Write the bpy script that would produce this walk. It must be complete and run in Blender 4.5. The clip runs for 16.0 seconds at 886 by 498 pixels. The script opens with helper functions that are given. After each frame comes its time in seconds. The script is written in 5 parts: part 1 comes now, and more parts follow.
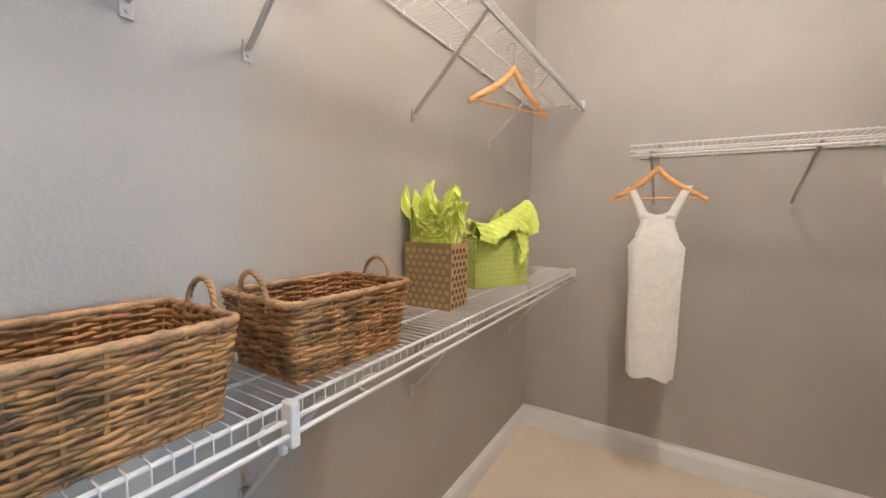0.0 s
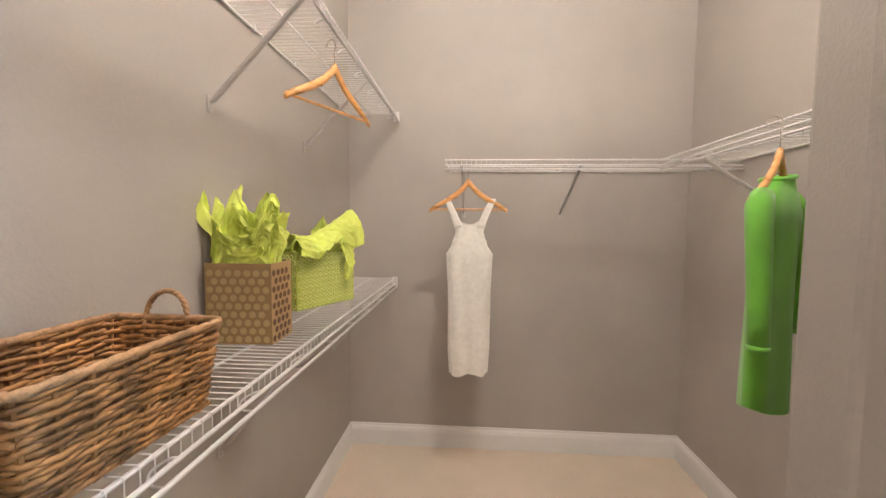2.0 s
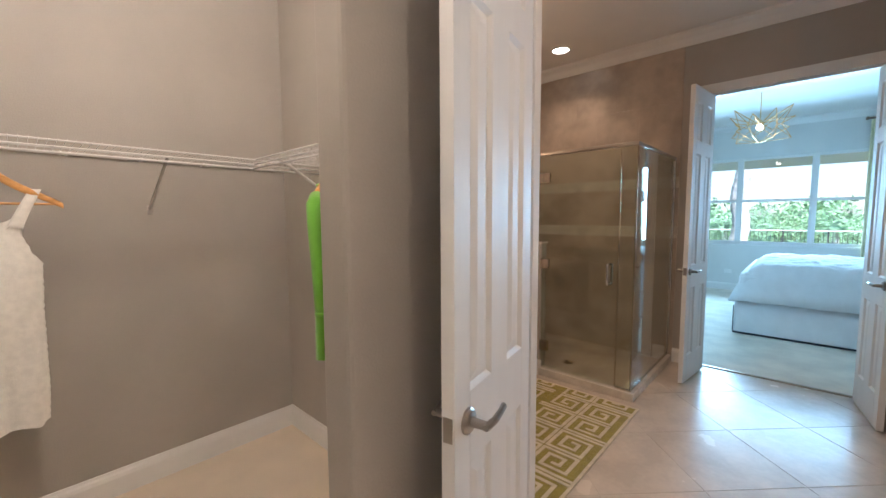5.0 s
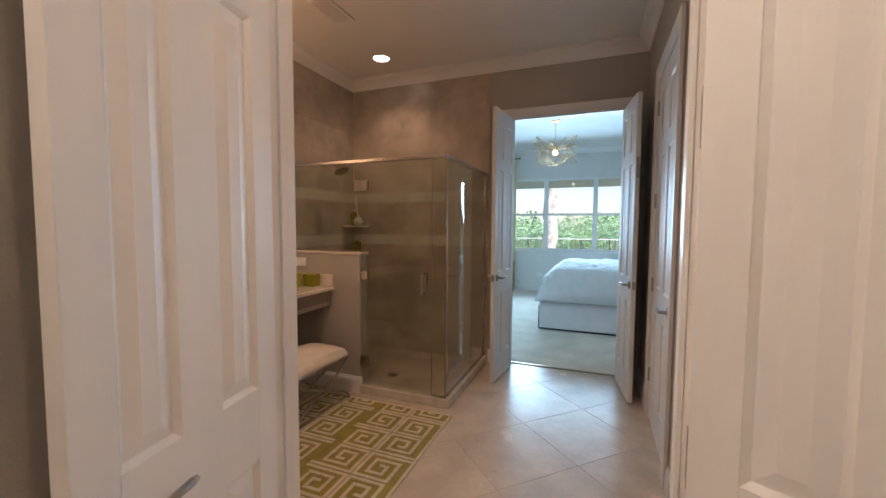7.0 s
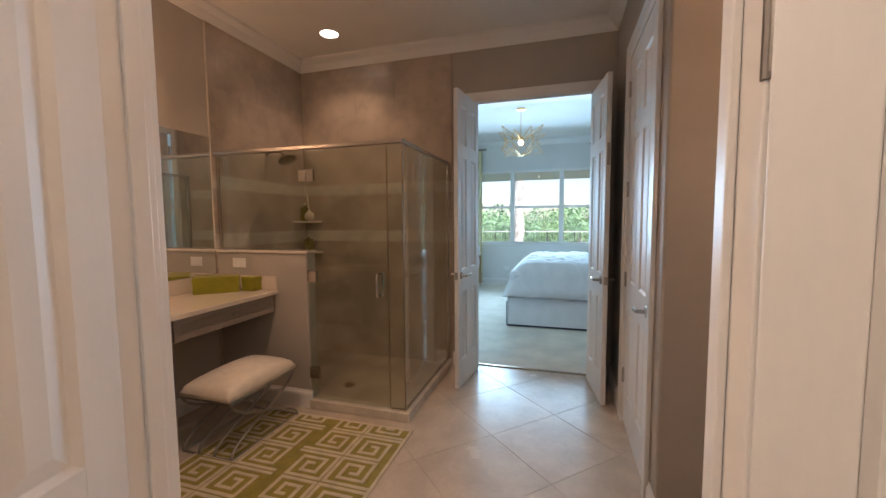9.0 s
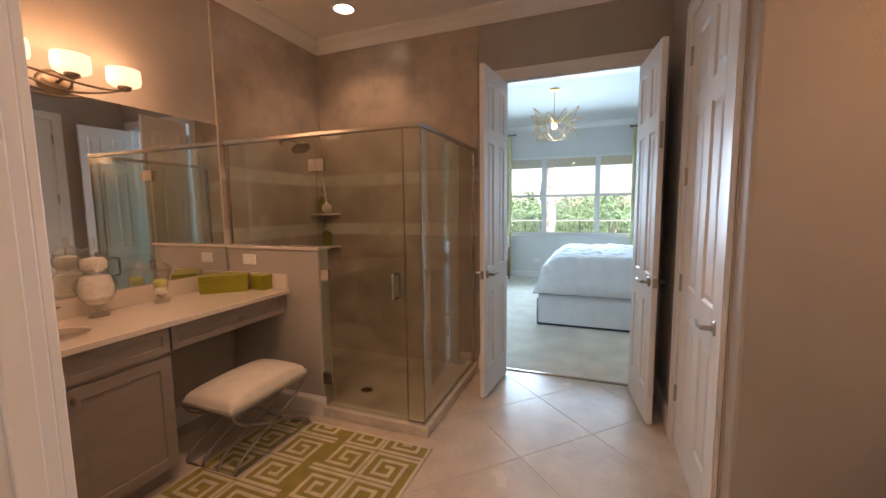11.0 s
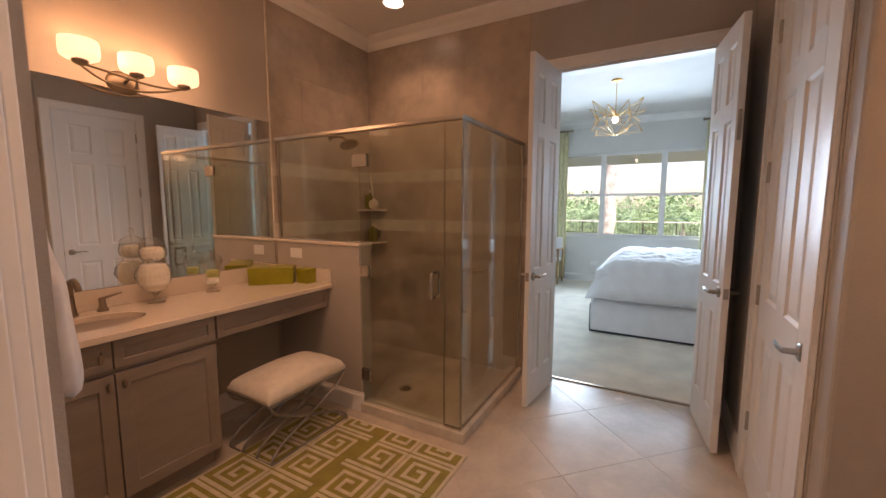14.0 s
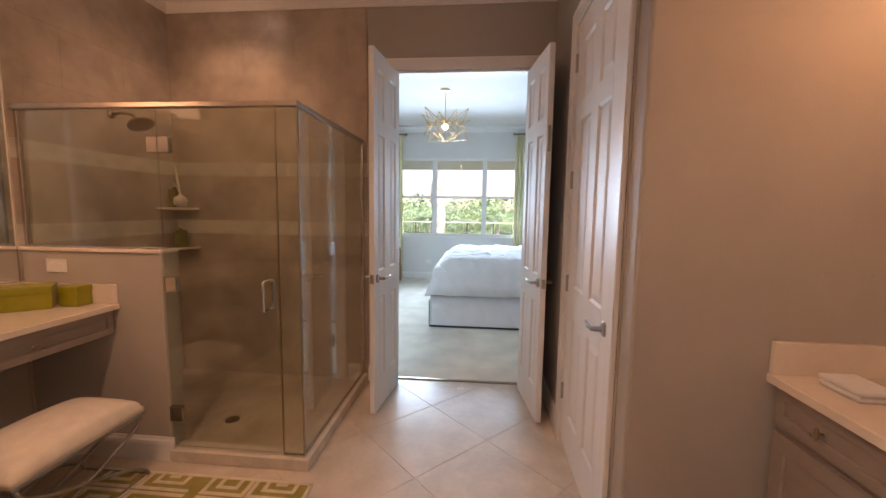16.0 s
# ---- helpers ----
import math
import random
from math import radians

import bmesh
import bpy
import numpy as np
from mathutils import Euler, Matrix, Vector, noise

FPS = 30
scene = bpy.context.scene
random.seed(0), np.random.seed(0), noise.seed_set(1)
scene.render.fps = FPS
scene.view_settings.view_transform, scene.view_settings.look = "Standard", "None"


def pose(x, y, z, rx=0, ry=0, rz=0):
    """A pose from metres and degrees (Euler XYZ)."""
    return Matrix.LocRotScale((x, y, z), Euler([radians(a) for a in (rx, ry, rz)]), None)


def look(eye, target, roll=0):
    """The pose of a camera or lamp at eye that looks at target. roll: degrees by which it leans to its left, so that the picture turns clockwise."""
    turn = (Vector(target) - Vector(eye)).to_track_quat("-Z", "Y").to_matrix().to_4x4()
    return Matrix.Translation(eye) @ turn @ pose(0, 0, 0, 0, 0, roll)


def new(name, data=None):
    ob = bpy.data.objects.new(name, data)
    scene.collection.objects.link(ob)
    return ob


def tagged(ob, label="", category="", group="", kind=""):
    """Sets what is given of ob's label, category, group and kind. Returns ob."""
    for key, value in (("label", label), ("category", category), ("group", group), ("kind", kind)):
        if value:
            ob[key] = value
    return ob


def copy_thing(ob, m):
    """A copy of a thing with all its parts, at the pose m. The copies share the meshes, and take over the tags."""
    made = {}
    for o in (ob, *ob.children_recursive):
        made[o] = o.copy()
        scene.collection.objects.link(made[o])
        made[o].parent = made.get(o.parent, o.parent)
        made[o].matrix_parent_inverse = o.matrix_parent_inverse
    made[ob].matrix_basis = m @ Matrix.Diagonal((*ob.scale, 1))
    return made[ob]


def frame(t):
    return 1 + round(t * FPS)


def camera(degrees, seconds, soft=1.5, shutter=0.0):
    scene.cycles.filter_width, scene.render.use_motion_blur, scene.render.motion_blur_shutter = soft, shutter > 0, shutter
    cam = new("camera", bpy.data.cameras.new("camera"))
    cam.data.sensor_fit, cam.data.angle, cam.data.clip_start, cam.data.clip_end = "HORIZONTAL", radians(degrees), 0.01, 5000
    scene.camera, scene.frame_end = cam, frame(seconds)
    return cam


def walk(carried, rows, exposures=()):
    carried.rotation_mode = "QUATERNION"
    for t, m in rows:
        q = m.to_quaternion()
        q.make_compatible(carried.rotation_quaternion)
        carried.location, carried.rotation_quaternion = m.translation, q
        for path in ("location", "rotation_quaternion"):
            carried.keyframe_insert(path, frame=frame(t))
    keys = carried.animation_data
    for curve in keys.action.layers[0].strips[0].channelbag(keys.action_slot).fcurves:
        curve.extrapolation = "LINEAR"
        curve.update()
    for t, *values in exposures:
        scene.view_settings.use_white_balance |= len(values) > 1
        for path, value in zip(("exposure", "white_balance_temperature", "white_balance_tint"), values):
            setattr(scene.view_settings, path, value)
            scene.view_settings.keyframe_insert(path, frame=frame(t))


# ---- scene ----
cam = camera(97.2, 16.0)
PATH = [
    (0, (-0.012, 0.022, 1.377), (-1.05, 1.722, 1.206), 0.8),
    (0.5, (-0.052, 0.071, 1.387), (-0.876, 1.886, 1.224), 0.7),
    (1, (-0.073, 0.096, 1.392), (-0.67, 1.998, 1.236), 0.6),
    (1.5, (-0.086, 0.101, 1.395), (-0.454, 2.061, 1.249), 0.5),
    (2, (-0.112, 0.096, 1.4), (-0.246, 2.087, 1.267), 0.5),
    (2.5, (-0.136, 0.087, 1.41), (-0.036, 2.081, 1.293), 0.4),
    (3, (-0.149, 0.065, 1.415), (0.203, 2.031, 1.311), 0.2),
    (3.5, (-0.134, 0.043, 1.413), (0.479, 1.944, 1.312), -0.2),
    (4, (-0.1, 0.022, 1.42), (0.782, 1.813, 1.298), -0.3),
    (4.2, (-0.095, 0.019, 1.421), (0.914, 1.74, 1.282), 0.0),
    (4.5, (-0.089, -0.007, 1.419), (1.102, 1.593, 1.271), -0.3),
    (5, (-0.049, -0.056, 1.412), (1.417, 1.295, 1.247), -0.3),
    (5.2, (-0.036, -0.078, 1.414), (1.513, 1.176, 1.25), -0.3),
    (7.3, (0.312, -0.217, 1.413), (2.19, 0.459, 1.295), 0.2),
    (7.5, (0.332, -0.211, 1.407), (2.224, 0.427, 1.286), -0.0),
    (8, (0.414, -0.219, 1.399), (2.322, 0.365, 1.263), -0.6),
    (10.5, (0.814, -0.105, 1.435), (2.7, 0.529, 1.232), -0.7),
    (11, (0.886, -0.12, 1.441), (2.741, 0.599, 1.235), -0.7),
    (11.5, (0.927, -0.134, 1.439), (2.745, 0.675, 1.233), -0.7),
    (12, (0.96, -0.142, 1.435), (2.736, 0.753, 1.226), -0.7),
    (12.5, (0.978, -0.139, 1.433), (2.72, 0.822, 1.223), -0.7),
    (13, (0.99, -0.14, 1.43), (2.71, 0.858, 1.22), -0.6),
    (13.5, (0.995, -0.143, 1.433), (2.714, 0.856, 1.219), -0.3),
    (14, (1.012, -0.148, 1.432), (2.75, 0.817, 1.219), 0.1),
    (14.5, (1.034, -0.146, 1.431), (2.815, 0.738, 1.218), 0.6),
    (15, (1.057, -0.136, 1.419), (2.916, 0.572, 1.21), 0.9),
    (15.5, (1.083, -0.102, 1.422), (3.018, 0.359, 1.216), 0.9),
    (16, (1.108, -0.065, 1.422), (3.09, 0.115, 1.221), 0.8),
]
EXPOSURES = [(0, 1.42, 5200, 10), (2, 1.47, 5300, 12), (3.5, 1.45, 4950, 10), (5, 1.20, 5450, 13), (7.5, 0.78, 6250, 21), (8.2, 0.80, 6200, 20), (10.5, 1.02, 6700, 27), (13, 1.02, 7550, 36), (14.5, 0.90, 7550, 37), (16, 1.12, 7350, 37)]
walk(cam, [(t, look(eye, target, roll)) for t, eye, target, roll in PATH], exposures=EXPOSURES)

# ---- light ----
world = bpy.data.worlds.new("world")
scene.world = world
world.use_nodes = True
wn = world.node_tree.nodes
sky = wn.new("ShaderNodeTexSky")
sky.sky_type, sky.sun_disc = "NISHITA", False
sky.sun_elevation, sky.sun_rotation = radians(52), radians(200)
wn["Background"].inputs["Strength"].default_value = 0.15
world.node_tree.links.new(sky.outputs[0], wn["Background"].inputs["Color"])


def lamp(name, kind, energy, color, m, **more):
    data = bpy.data.lights.new(name, kind)
    data.energy, data.color = energy, color
    for key, value in more.items():
        if key == "size":
            data.shape, data.size = "RECTANGLE", value
        elif key == "size_y":
            data.size_y = value
        elif key == "radius":
            data.shadow_soft_size = value
        elif key == "angle":
            data.angle = radians(value)
        elif key == "spot":
            data.spot_size, data.spot_blend = radians(value), 0.6
    ob = new(name, data)
    ob.matrix_world = m
    return ob


WARM, AMBER, GLOWING = (1.0, 0.80, 0.585), (1.0, 0.66, 0.40), (1.0, 0.57, 0.28)
lamp("sun", "SUN", 4.5, (1.0, 0.95, 0.88), look((2, -14, 22), (20, 0, 0)), angle=0.6)
lamp("window_daylight", "AREA", 64, (0.47, 0.80, 1.0), look((8.86, 0.4, 1.65), (4, 0.35, 1.25)), size=2.8, size_y=1.5).data.spread = radians(118)
lamp("closet_bulb", "POINT", 30, WARM, pose(0.15, 0.88, 2.90), radius=0.06)
lamp("closet_entry_bulb", "POINT", 8.5, WARM, pose(0.30, -0.75, 2.90), radius=0.06)
for bulb_x in (1.88, 2.115, 2.35):
    lamp("vanity_bulb", "POINT", 1.2, GLOWING, pose(bulb_x, 2.33, 2.185), radius=0.03)
    lamp("vanity_bulb", "POINT", 2.0, GLOWING, pose(4.0 - bulb_x, -1.50, 2.185), radius=0.03)
lamp("downlight_bulb", "SPOT", 10, AMBER, look((3.70, 1.80, 3.03), (3.70, 1.80, 0)), radius=0.05, spot=120)
# fill spot added to brighten the vanity side; no source is known there
lamp("entry_fill_spot", "SPOT", 34, AMBER, look((1.75, 1.15, 3.03), (1.75, 1.15, 0)), radius=0.05, spot=130)
lamp("chandelier_bulb", "POINT", 3, WARM, pose(6.62, 0.43, 2.555), radius=0.04)


# ---- materials ----
def mat(name, base, rough=0.6, metal=0.0, vary=0.12, scale=6.0, fine=90.0, bump=0.08, stretch=(1, 1, 1), island=0.0, sheen=0.0, coat=0.0, second=None, sharp=(0.35, 0.65), random_object=0.0, blotch=0.0, transmit=0.0, subsurface=0.0):
    m = bpy.data.materials.new(name)
    m.use_nodes = True
    n, l = m.node_tree.nodes, m.node_tree.links
    b = n["Principled BSDF"]
    b.inputs["Roughness"].default_value, b.inputs["Metallic"].default_value = rough, metal
    b.inputs["Sheen Weight"].default_value, b.inputs["Coat Weight"].default_value = sheen, coat
    b.inputs["Coat Roughness"].default_value = 0.12
    b.inputs["Transmission Weight"].default_value = transmit
    co, mp = n.new("ShaderNodeTexCoord"), n.new("ShaderNodeMapping")
    mp.inputs["Scale"].default_value = stretch
    l.new(co.outputs["Object"], mp.inputs["Vector"])
    big, small = n.new("ShaderNodeTexNoise"), n.new("ShaderNodeTexNoise")
    big.inputs["Scale"].default_value, big.inputs["Detail"].default_value = scale, 5.0
    small.inputs["Scale"].default_value, small.inputs["Detail"].default_value = fine, 3.0
    for t in (big, small):
        l.new(mp.outputs[0], t.inputs["Vector"])
    ramp = n.new("ShaderNodeValToRGB")
    dark = second or tuple(c * (1 - vary) for c in base)
    light = tuple(min(1, c * (1 + vary)) for c in base)
    ramp.color_ramp.elements[0].position, ramp.color_ramp.elements[1].position = sharp
    ramp.color_ramp.elements[0].color, ramp.color_ramp.elements[1].color = (*dark, 1), (*light, 1)
    add = n.new("ShaderNodeMath")
    add.operation = "MULTIPLY_ADD"
    add.inputs[1].default_value = 0.25
    l.new(small.outputs["Fac"], add.inputs[0])
    sub = n.new("ShaderNodeMath")
    sub.operation = "SUBTRACT"
    sub.inputs[1].default_value = 0.125
    l.new(big.outputs["Fac"], sub.inputs[0])
    l.new(sub.outputs[0], add.inputs[2])
    l.new(add.outputs[0], ramp.inputs["Fac"])
    colour = ramp.outputs[0]
    if island or random_object:
        src = n.new("ShaderNodeNewGeometry").outputs["Random Per Island"] if island else n.new("ShaderNodeObjectInfo").outputs["Random"]
        hsv, rng = n.new("ShaderNodeHueSaturation"), n.new("ShaderNodeMapRange")
        k = island or random_object
        rng.inputs["To Min"].default_value, rng.inputs["To Max"].default_value = 1 - k, 1 + k
        l.new(src, rng.inputs["Value"])
        l.new(rng.outputs[0], hsv.inputs["Value"])
        l.new(colour, hsv.inputs["Color"])
        colour = hsv.outputs[0]
    l.new(colour, b.inputs["Base Color"])
    rr = n.new("ShaderNodeMapRange")
    rr.inputs["To Min"].default_value, rr.inputs["To Max"].default_value = max(0.02, rough * 0.85), min(1, rough * 1.15)
    l.new(big.outputs["Fac"], rr.inputs["Value"])
    l.new(rr.outputs[0], b.inputs["Roughness"])
    if bump:
        bp = n.new("ShaderNodeBump")
        bp.inputs["Strength"].default_value, bp.inputs["Distance"].default_value = bump, 0.004
        l.new(small.outputs["Fac"], bp.inputs["Height"])
        l.new(bp.outputs[0], b.inputs["Normal"])
    if subsurface:
        b.inputs["Subsurface Weight"].default_value = subsurface
        b.inputs["Subsurface Radius"].default_value = (0.01, 0.01, 0.01)
    return m


def pane_glass(name, tint, strength=1.0):
    """Clear glass: a tinted film under a mirror layer that grows towards grazing angles."""
    m = bpy.data.materials.new(name)
    m.use_nodes = True
    n, l = m.node_tree.nodes, m.node_tree.links
    n.remove(n["Principled BSDF"])
    clear, gloss, mix, lw = n.new("ShaderNodeBsdfTransparent"), n.new("ShaderNodeBsdfGlossy"), n.new("ShaderNodeMixShader"), n.new("ShaderNodeLayerWeight")
    power, rng = n.new("ShaderNodeMath"), n.new("ShaderNodeMapRange")
    clear.inputs["Color"].default_value = (*tint, 1)
    gloss.inputs["Roughness"].default_value = 0.008
    lw.inputs["Blend"].default_value = 0.5
    power.operation, power.inputs[1].default_value = "POWER", 2.9
    rng.inputs["To Min"].default_value, rng.inputs["To Max"].default_value = 0.045 * strength, 0.9
    l.new(lw.outputs["Facing"], power.inputs[0])
    l.new(power.outputs[0], rng.inputs["Value"])
    l.new(rng.outputs[0], mix.inputs[0])
    l.new(clear.outputs[0], mix.inputs[1])
    l.new(gloss.outputs[0], mix.inputs[2])
    l.new(mix.outputs[0], n["Material Output"].inputs["Surface"])
    return m


def glow(name, color, strength, base=(0.9, 0.85, 0.8)):
    m = bpy.data.materials.new(name)
    m.use_nodes = True
    b = m.node_tree.nodes["Principled BSDF"]
    b.inputs["Base Color"].default_value = (*base, 1)
    b.inputs["Emission Color"].default_value, b.inputs["Emission Strength"].default_value = (*color, 1), strength
    b.inputs["Roughness"].default_value = 0.35
    return m


WALL = mat("greige_wall_paint", (0.43, 0.392, 0.345), 0.62, vary=0.05, scale=2.2, fine=150, bump=0.22)
BED_WALL = mat("pale_wall_paint", (0.72, 0.71, 0.68), 0.6, vary=0.03, scale=2, fine=150, bump=0.08)
CEIL = mat("ceiling_paint", (0.80, 0.78, 0.75), 0.75, vary=0.02, scale=3, fine=220, bump=0.15)
WHITE = mat("white_trim_paint", (0.80, 0.785, 0.76), 0.42, vary=0.02, scale=3, fine=60, bump=0.02)
DOOR = mat("white_door_paint", (0.81, 0.80, 0.785), 0.50, vary=0.02, scale=3, fine=40, bump=0.03, stretch=(4, 4, 0.5))
CARPET = mat("beige_carpet_pile", (0.84, 0.70, 0.54), 0.95, vary=0.05, scale=3, fine=420, bump=0.9, sheen=0.25)
PALE_CARPET = mat("pale_carpet_pile", (0.80, 0.74, 0.63), 0.95, vary=0.10, scale=4, fine=380, bump=0.8, sheen=0.25)
TILE = mat("glazed_floor_tile", (0.60, 0.52, 0.43), 0.26, vary=0.10, scale=4.5, fine=30, bump=0.03, random_object=0.05)
GROUT = mat("beige_grout", (0.56, 0.485, 0.40), 0.55, vary=0.1, fine=200, bump=0.3)
SHOWER_TILE = mat("mottled_shower_tile", (0.43, 0.36, 0.29), 0.34, vary=0.17, scale=3.2, fine=14, bump=0.03, random_object=0.012)
SHOWER_BAND = mat("pale_band_tile", (0.60, 0.55, 0.47), 0.25, vary=0.10, scale=9, fine=60, bump=0.06, random_object=0.04)
QUARTZ = mat("polished_cream_countertop", (0.72, 0.63, 0.53), 0.09, vary=0.02, scale=30, fine=240, bump=0.0, coat=0.3)
CABINET = mat("taupe_cabinet_wood", (0.27, 0.225, 0.195), 0.42, vary=0.07, scale=4, fine=60, bump=0.05, stretch=(1, 1, 5))
CHROME = mat("polished_nickel", (0.62, 0.58, 0.54), 0.16, metal=1.0, vary=0.05, bump=0.0)
NICKEL = mat("brushed_nickel", (0.42, 0.39, 0.355), 0.30, metal=1.0, vary=0.06, fine=200, bump=0.02)
BRONZE = mat("satin_bronze", (0.34, 0.27, 0.20), 0.32, metal=1.0, vary=0.1, bump=0.0)
IRON = mat("silver_iron", (0.36, 0.34, 0.31), 0.38, metal=0.9, vary=0.15, fine=120, bump=0.1)
WIRE = mat("white_coated_wire", (0.72, 0.70, 0.68), 0.35, vary=0.03, bump=0.0)
GREY_WIRE = mat("grey_shelf_brace", (0.52, 0.49, 0.46), 0.4, metal=0.0, vary=0.05, bump=0.0)
HANGER_WOOD = mat("varnished_hanger_wood", (0.70, 0.36, 0.11), 0.28, vary=0.18, scale=7, fine=60, bump=0.04, stretch=(1, 6, 6), coat=0.4)
WICKER = mat("woven_wicker", (0.32, 0.165, 0.052), 0.5, vary=0.5, scale=22, fine=140, bump=0.25, island=0.28)
WICKER_RIM = mat("wicker_rim", (0.42, 0.25, 0.115), 0.55, vary=0.25, scale=30, fine=180, bump=0.4)
GLASS = pane_glass("shower_glass", (0.90, 0.925, 0.88))
CLEAR = pane_glass("clear_jar_glass", (0.985, 0.985, 0.975), 1.6)
SHOWER_GROUT = mat("shower_grout", (0.43, 0.36, 0.29), 0.8, vary=0.1, fine=200, bump=0.2)
WINDOW_GLASS = pane_glass("window_glass", (0.97, 0.98, 0.98))
MIRROR = mat("silvered_mirror", (0.90, 0.92, 0.91), 0.01, metal=1.0, vary=0.0, bump=0.0)
LINEN = mat("white_bed_linen", (0.80, 0.81, 0.83), 0.85, vary=0.03, scale=8, fine=260, bump=0.12, sheen=0.2)
TOWEL = mat("white_terry_cloth", (0.80, 0.77, 0.74), 0.95, vary=0.05, scale=30, fine=500, bump=0.9, sheen=0.4)
LACE = mat("cream_lace_cloth", (0.86, 0.82, 0.76), 0.9, vary=0.05, scale=40, fine=260, bump=0.5, sheen=0.2)
GREEN_KNIT = mat("lime_green_knit", (0.17, 0.46, 0.025), 0.8, vary=0.10, scale=12, fine=400, bump=0.35, sheen=0.3)
LIME_BOX = mat("lime_lacquer", (0.27, 0.25, 0.012), 0.35, vary=0.08, scale=12, fine=120, bump=0.02)
RUG_GREEN = mat("olive_rug_pile", (0.31, 0.255, 0.035), 0.95, vary=0.14, scale=14, fine=420, bump=0.9, sheen=0.2)
RUG_CREAM = mat("cream_rug_pile", (0.68, 0.60, 0.44), 0.95, vary=0.10, scale=14, fine=420, bump=0.9, sheen=0.2)
UPHOLSTERY = mat("cream_bench_upholstery", (0.76, 0.68, 0.58), 0.85, vary=0.05, scale=20, fine=380, bump=0.3, sheen=0.2)


# ---- small builders ----
def part(name, bm, material, parent=None, label="", smooth=False):
    me = bpy.data.meshes.new(name)
    bmesh.ops.recalc_face_normals(bm, faces=bm.faces)
    bm.to_mesh(me)
    bm.free()
    me.materials.append(material)
    if smooth:
        for p in me.polygons:
            p.use_smooth = True
    ob = new(name, me)
    ob.parent = parent
    if label:
        tagged(ob, label)
    return ob


def box(bm, x0, x1, y0, y1, z0, z1, bevel=0.0, m=None):
    v = bmesh.ops.create_cube(bm, size=1.0)["verts"]
    t = Matrix.Translation(((x0 + x1) / 2, (y0 + y1) / 2, (z0 + z1) / 2)) @ Matrix.Diagonal((abs(x1 - x0), abs(y1 - y0), abs(z1 - z0), 1))
    bmesh.ops.transform(bm, matrix=(m @ t) if m else t, verts=v)
    if bevel:
        es = list({e for q in v for e in q.link_edges})
        bmesh.ops.bevel(bm, geom=es, offset=bevel, segments=2, affect="EDGES", profile=0.5)


def slab(x0, x1, y0, y1, z0, z1, bevel=0.0, m=None):
    bm = bmesh.new()
    box(bm, x0, x1, y0, y1, z0, z1, bevel, m)
    return bm


def tube(bm, pts, r, n=6, closed=False, taper=None):
    pts = [Vector(p) for p in pts]
    rings, last = [], None
    for i, p in enumerate(pts):
        if closed:
            d = pts[(i + 1) % len(pts)] - pts[i - 1]
        else:
            d = pts[min(i + 1, len(pts) - 1)] - pts[max(i - 1, 0)]
        d.normalize()
        side = last - d * last.dot(d) if last is not None else (d.cross(Vector((0, 0, 1))) if abs(d.z) < 0.9 else d.cross(Vector((1, 0, 0))))
        side.normalize()
        last = side
        up = d.cross(side)
        rr = r * (taper[i] if taper else 1)
        rings.append([bm.verts.new(p + side * math.cos(2 * math.pi * k / n) * rr + up * math.sin(2 * math.pi * k / n) * rr) for k in range(n)])
    pairs = list(zip(rings, rings[1:])) + ([(rings[-1], rings[0])] if closed else [])
    for a, b in pairs:
        for k in range(n):
            bm.faces.new((a[k], a[(k + 1) % n], b[(k + 1) % n], b[k]))
    if not closed:
        bm.faces.new(rings[0][::-1])
        bm.faces.new(rings[-1])


def lathe(bm, profile, n=24, m=None):
    """Turn (radius, height) pairs round z."""
    rings = []
    for r, z in profile:
        ring = [Vector((max(r, 1e-4) * math.cos(2 * math.pi * k / n), max(r, 1e-4) * math.sin(2 * math.pi * k / n), z)) for k in range(n)]
        rings.append([bm.verts.new(m @ p if m else p) for p in ring])
    for a, b in zip(rings, rings[1:]):
        for k in range(n):
            bm.faces.new((a[k], a[(k + 1) % n], b[(k + 1) % n], b[k]))
    bm.faces.new(rings[0][::-1])
    bm.faces.new(rings[-1])


def sheet(bm, f, nu, nv):
    """A grid of nu by nv cells through f(u, v), u and v from 0 to 1."""
    g = [[bm.verts.new(f(i / nu, j / nv)) for j in range(nv + 1)] for i in range(nu + 1)]
    for i in range(nu):
        for j in range(nv):
            bm.faces.new((g[i][j], g[i + 1][j], g[i + 1][j + 1], g[i][j + 1]))
    return g


def extrude_profile(bm, profile, start, end, out):
    """A moulding: profile of (out, up) pairs swept from start to end."""
    rows = []
    for base in (start, end):
        rows.append([bm.verts.new(Vector(base) + Vector(out) * a + Vector((0, 0, b))) for a, b in profile])
    k = len(profile)
    for i in range(k):
        bm.faces.new((rows[0][i], rows[0][(i + 1) % k], rows[1][(i + 1) % k], rows[1][i]))
    bm.faces.new(rows[0][::-1])
    bm.faces.new(rows[1])


def thing(name, label, category, group="", m=None):
    ob = new(name)
    tagged(ob, label, category, group)
    if m is not None:
        ob.matrix_world = m
    return ob


def structure(name, bm, material, label, category):
    return tagged(part(name, bm, material), label, category, kind="structure")


# ---- plan, in metres ----
WEST, NORTH, EAST, CEILING = -0.85, 2.46, 4.175, 3.05
SOUTH_CLOSET, SOUTH_BATH = -1.15, -1.63
DOOR_N, DOOR_S, DOOR_W, DOOR_E = 0.635, -0.38, 1.085, 1.200
NOOK = 1.15
BED_N, BED_S = 0.61, -0.43
WC_X, WC_Y = 2.48, -0.60
BEDROOM_E = 9.0

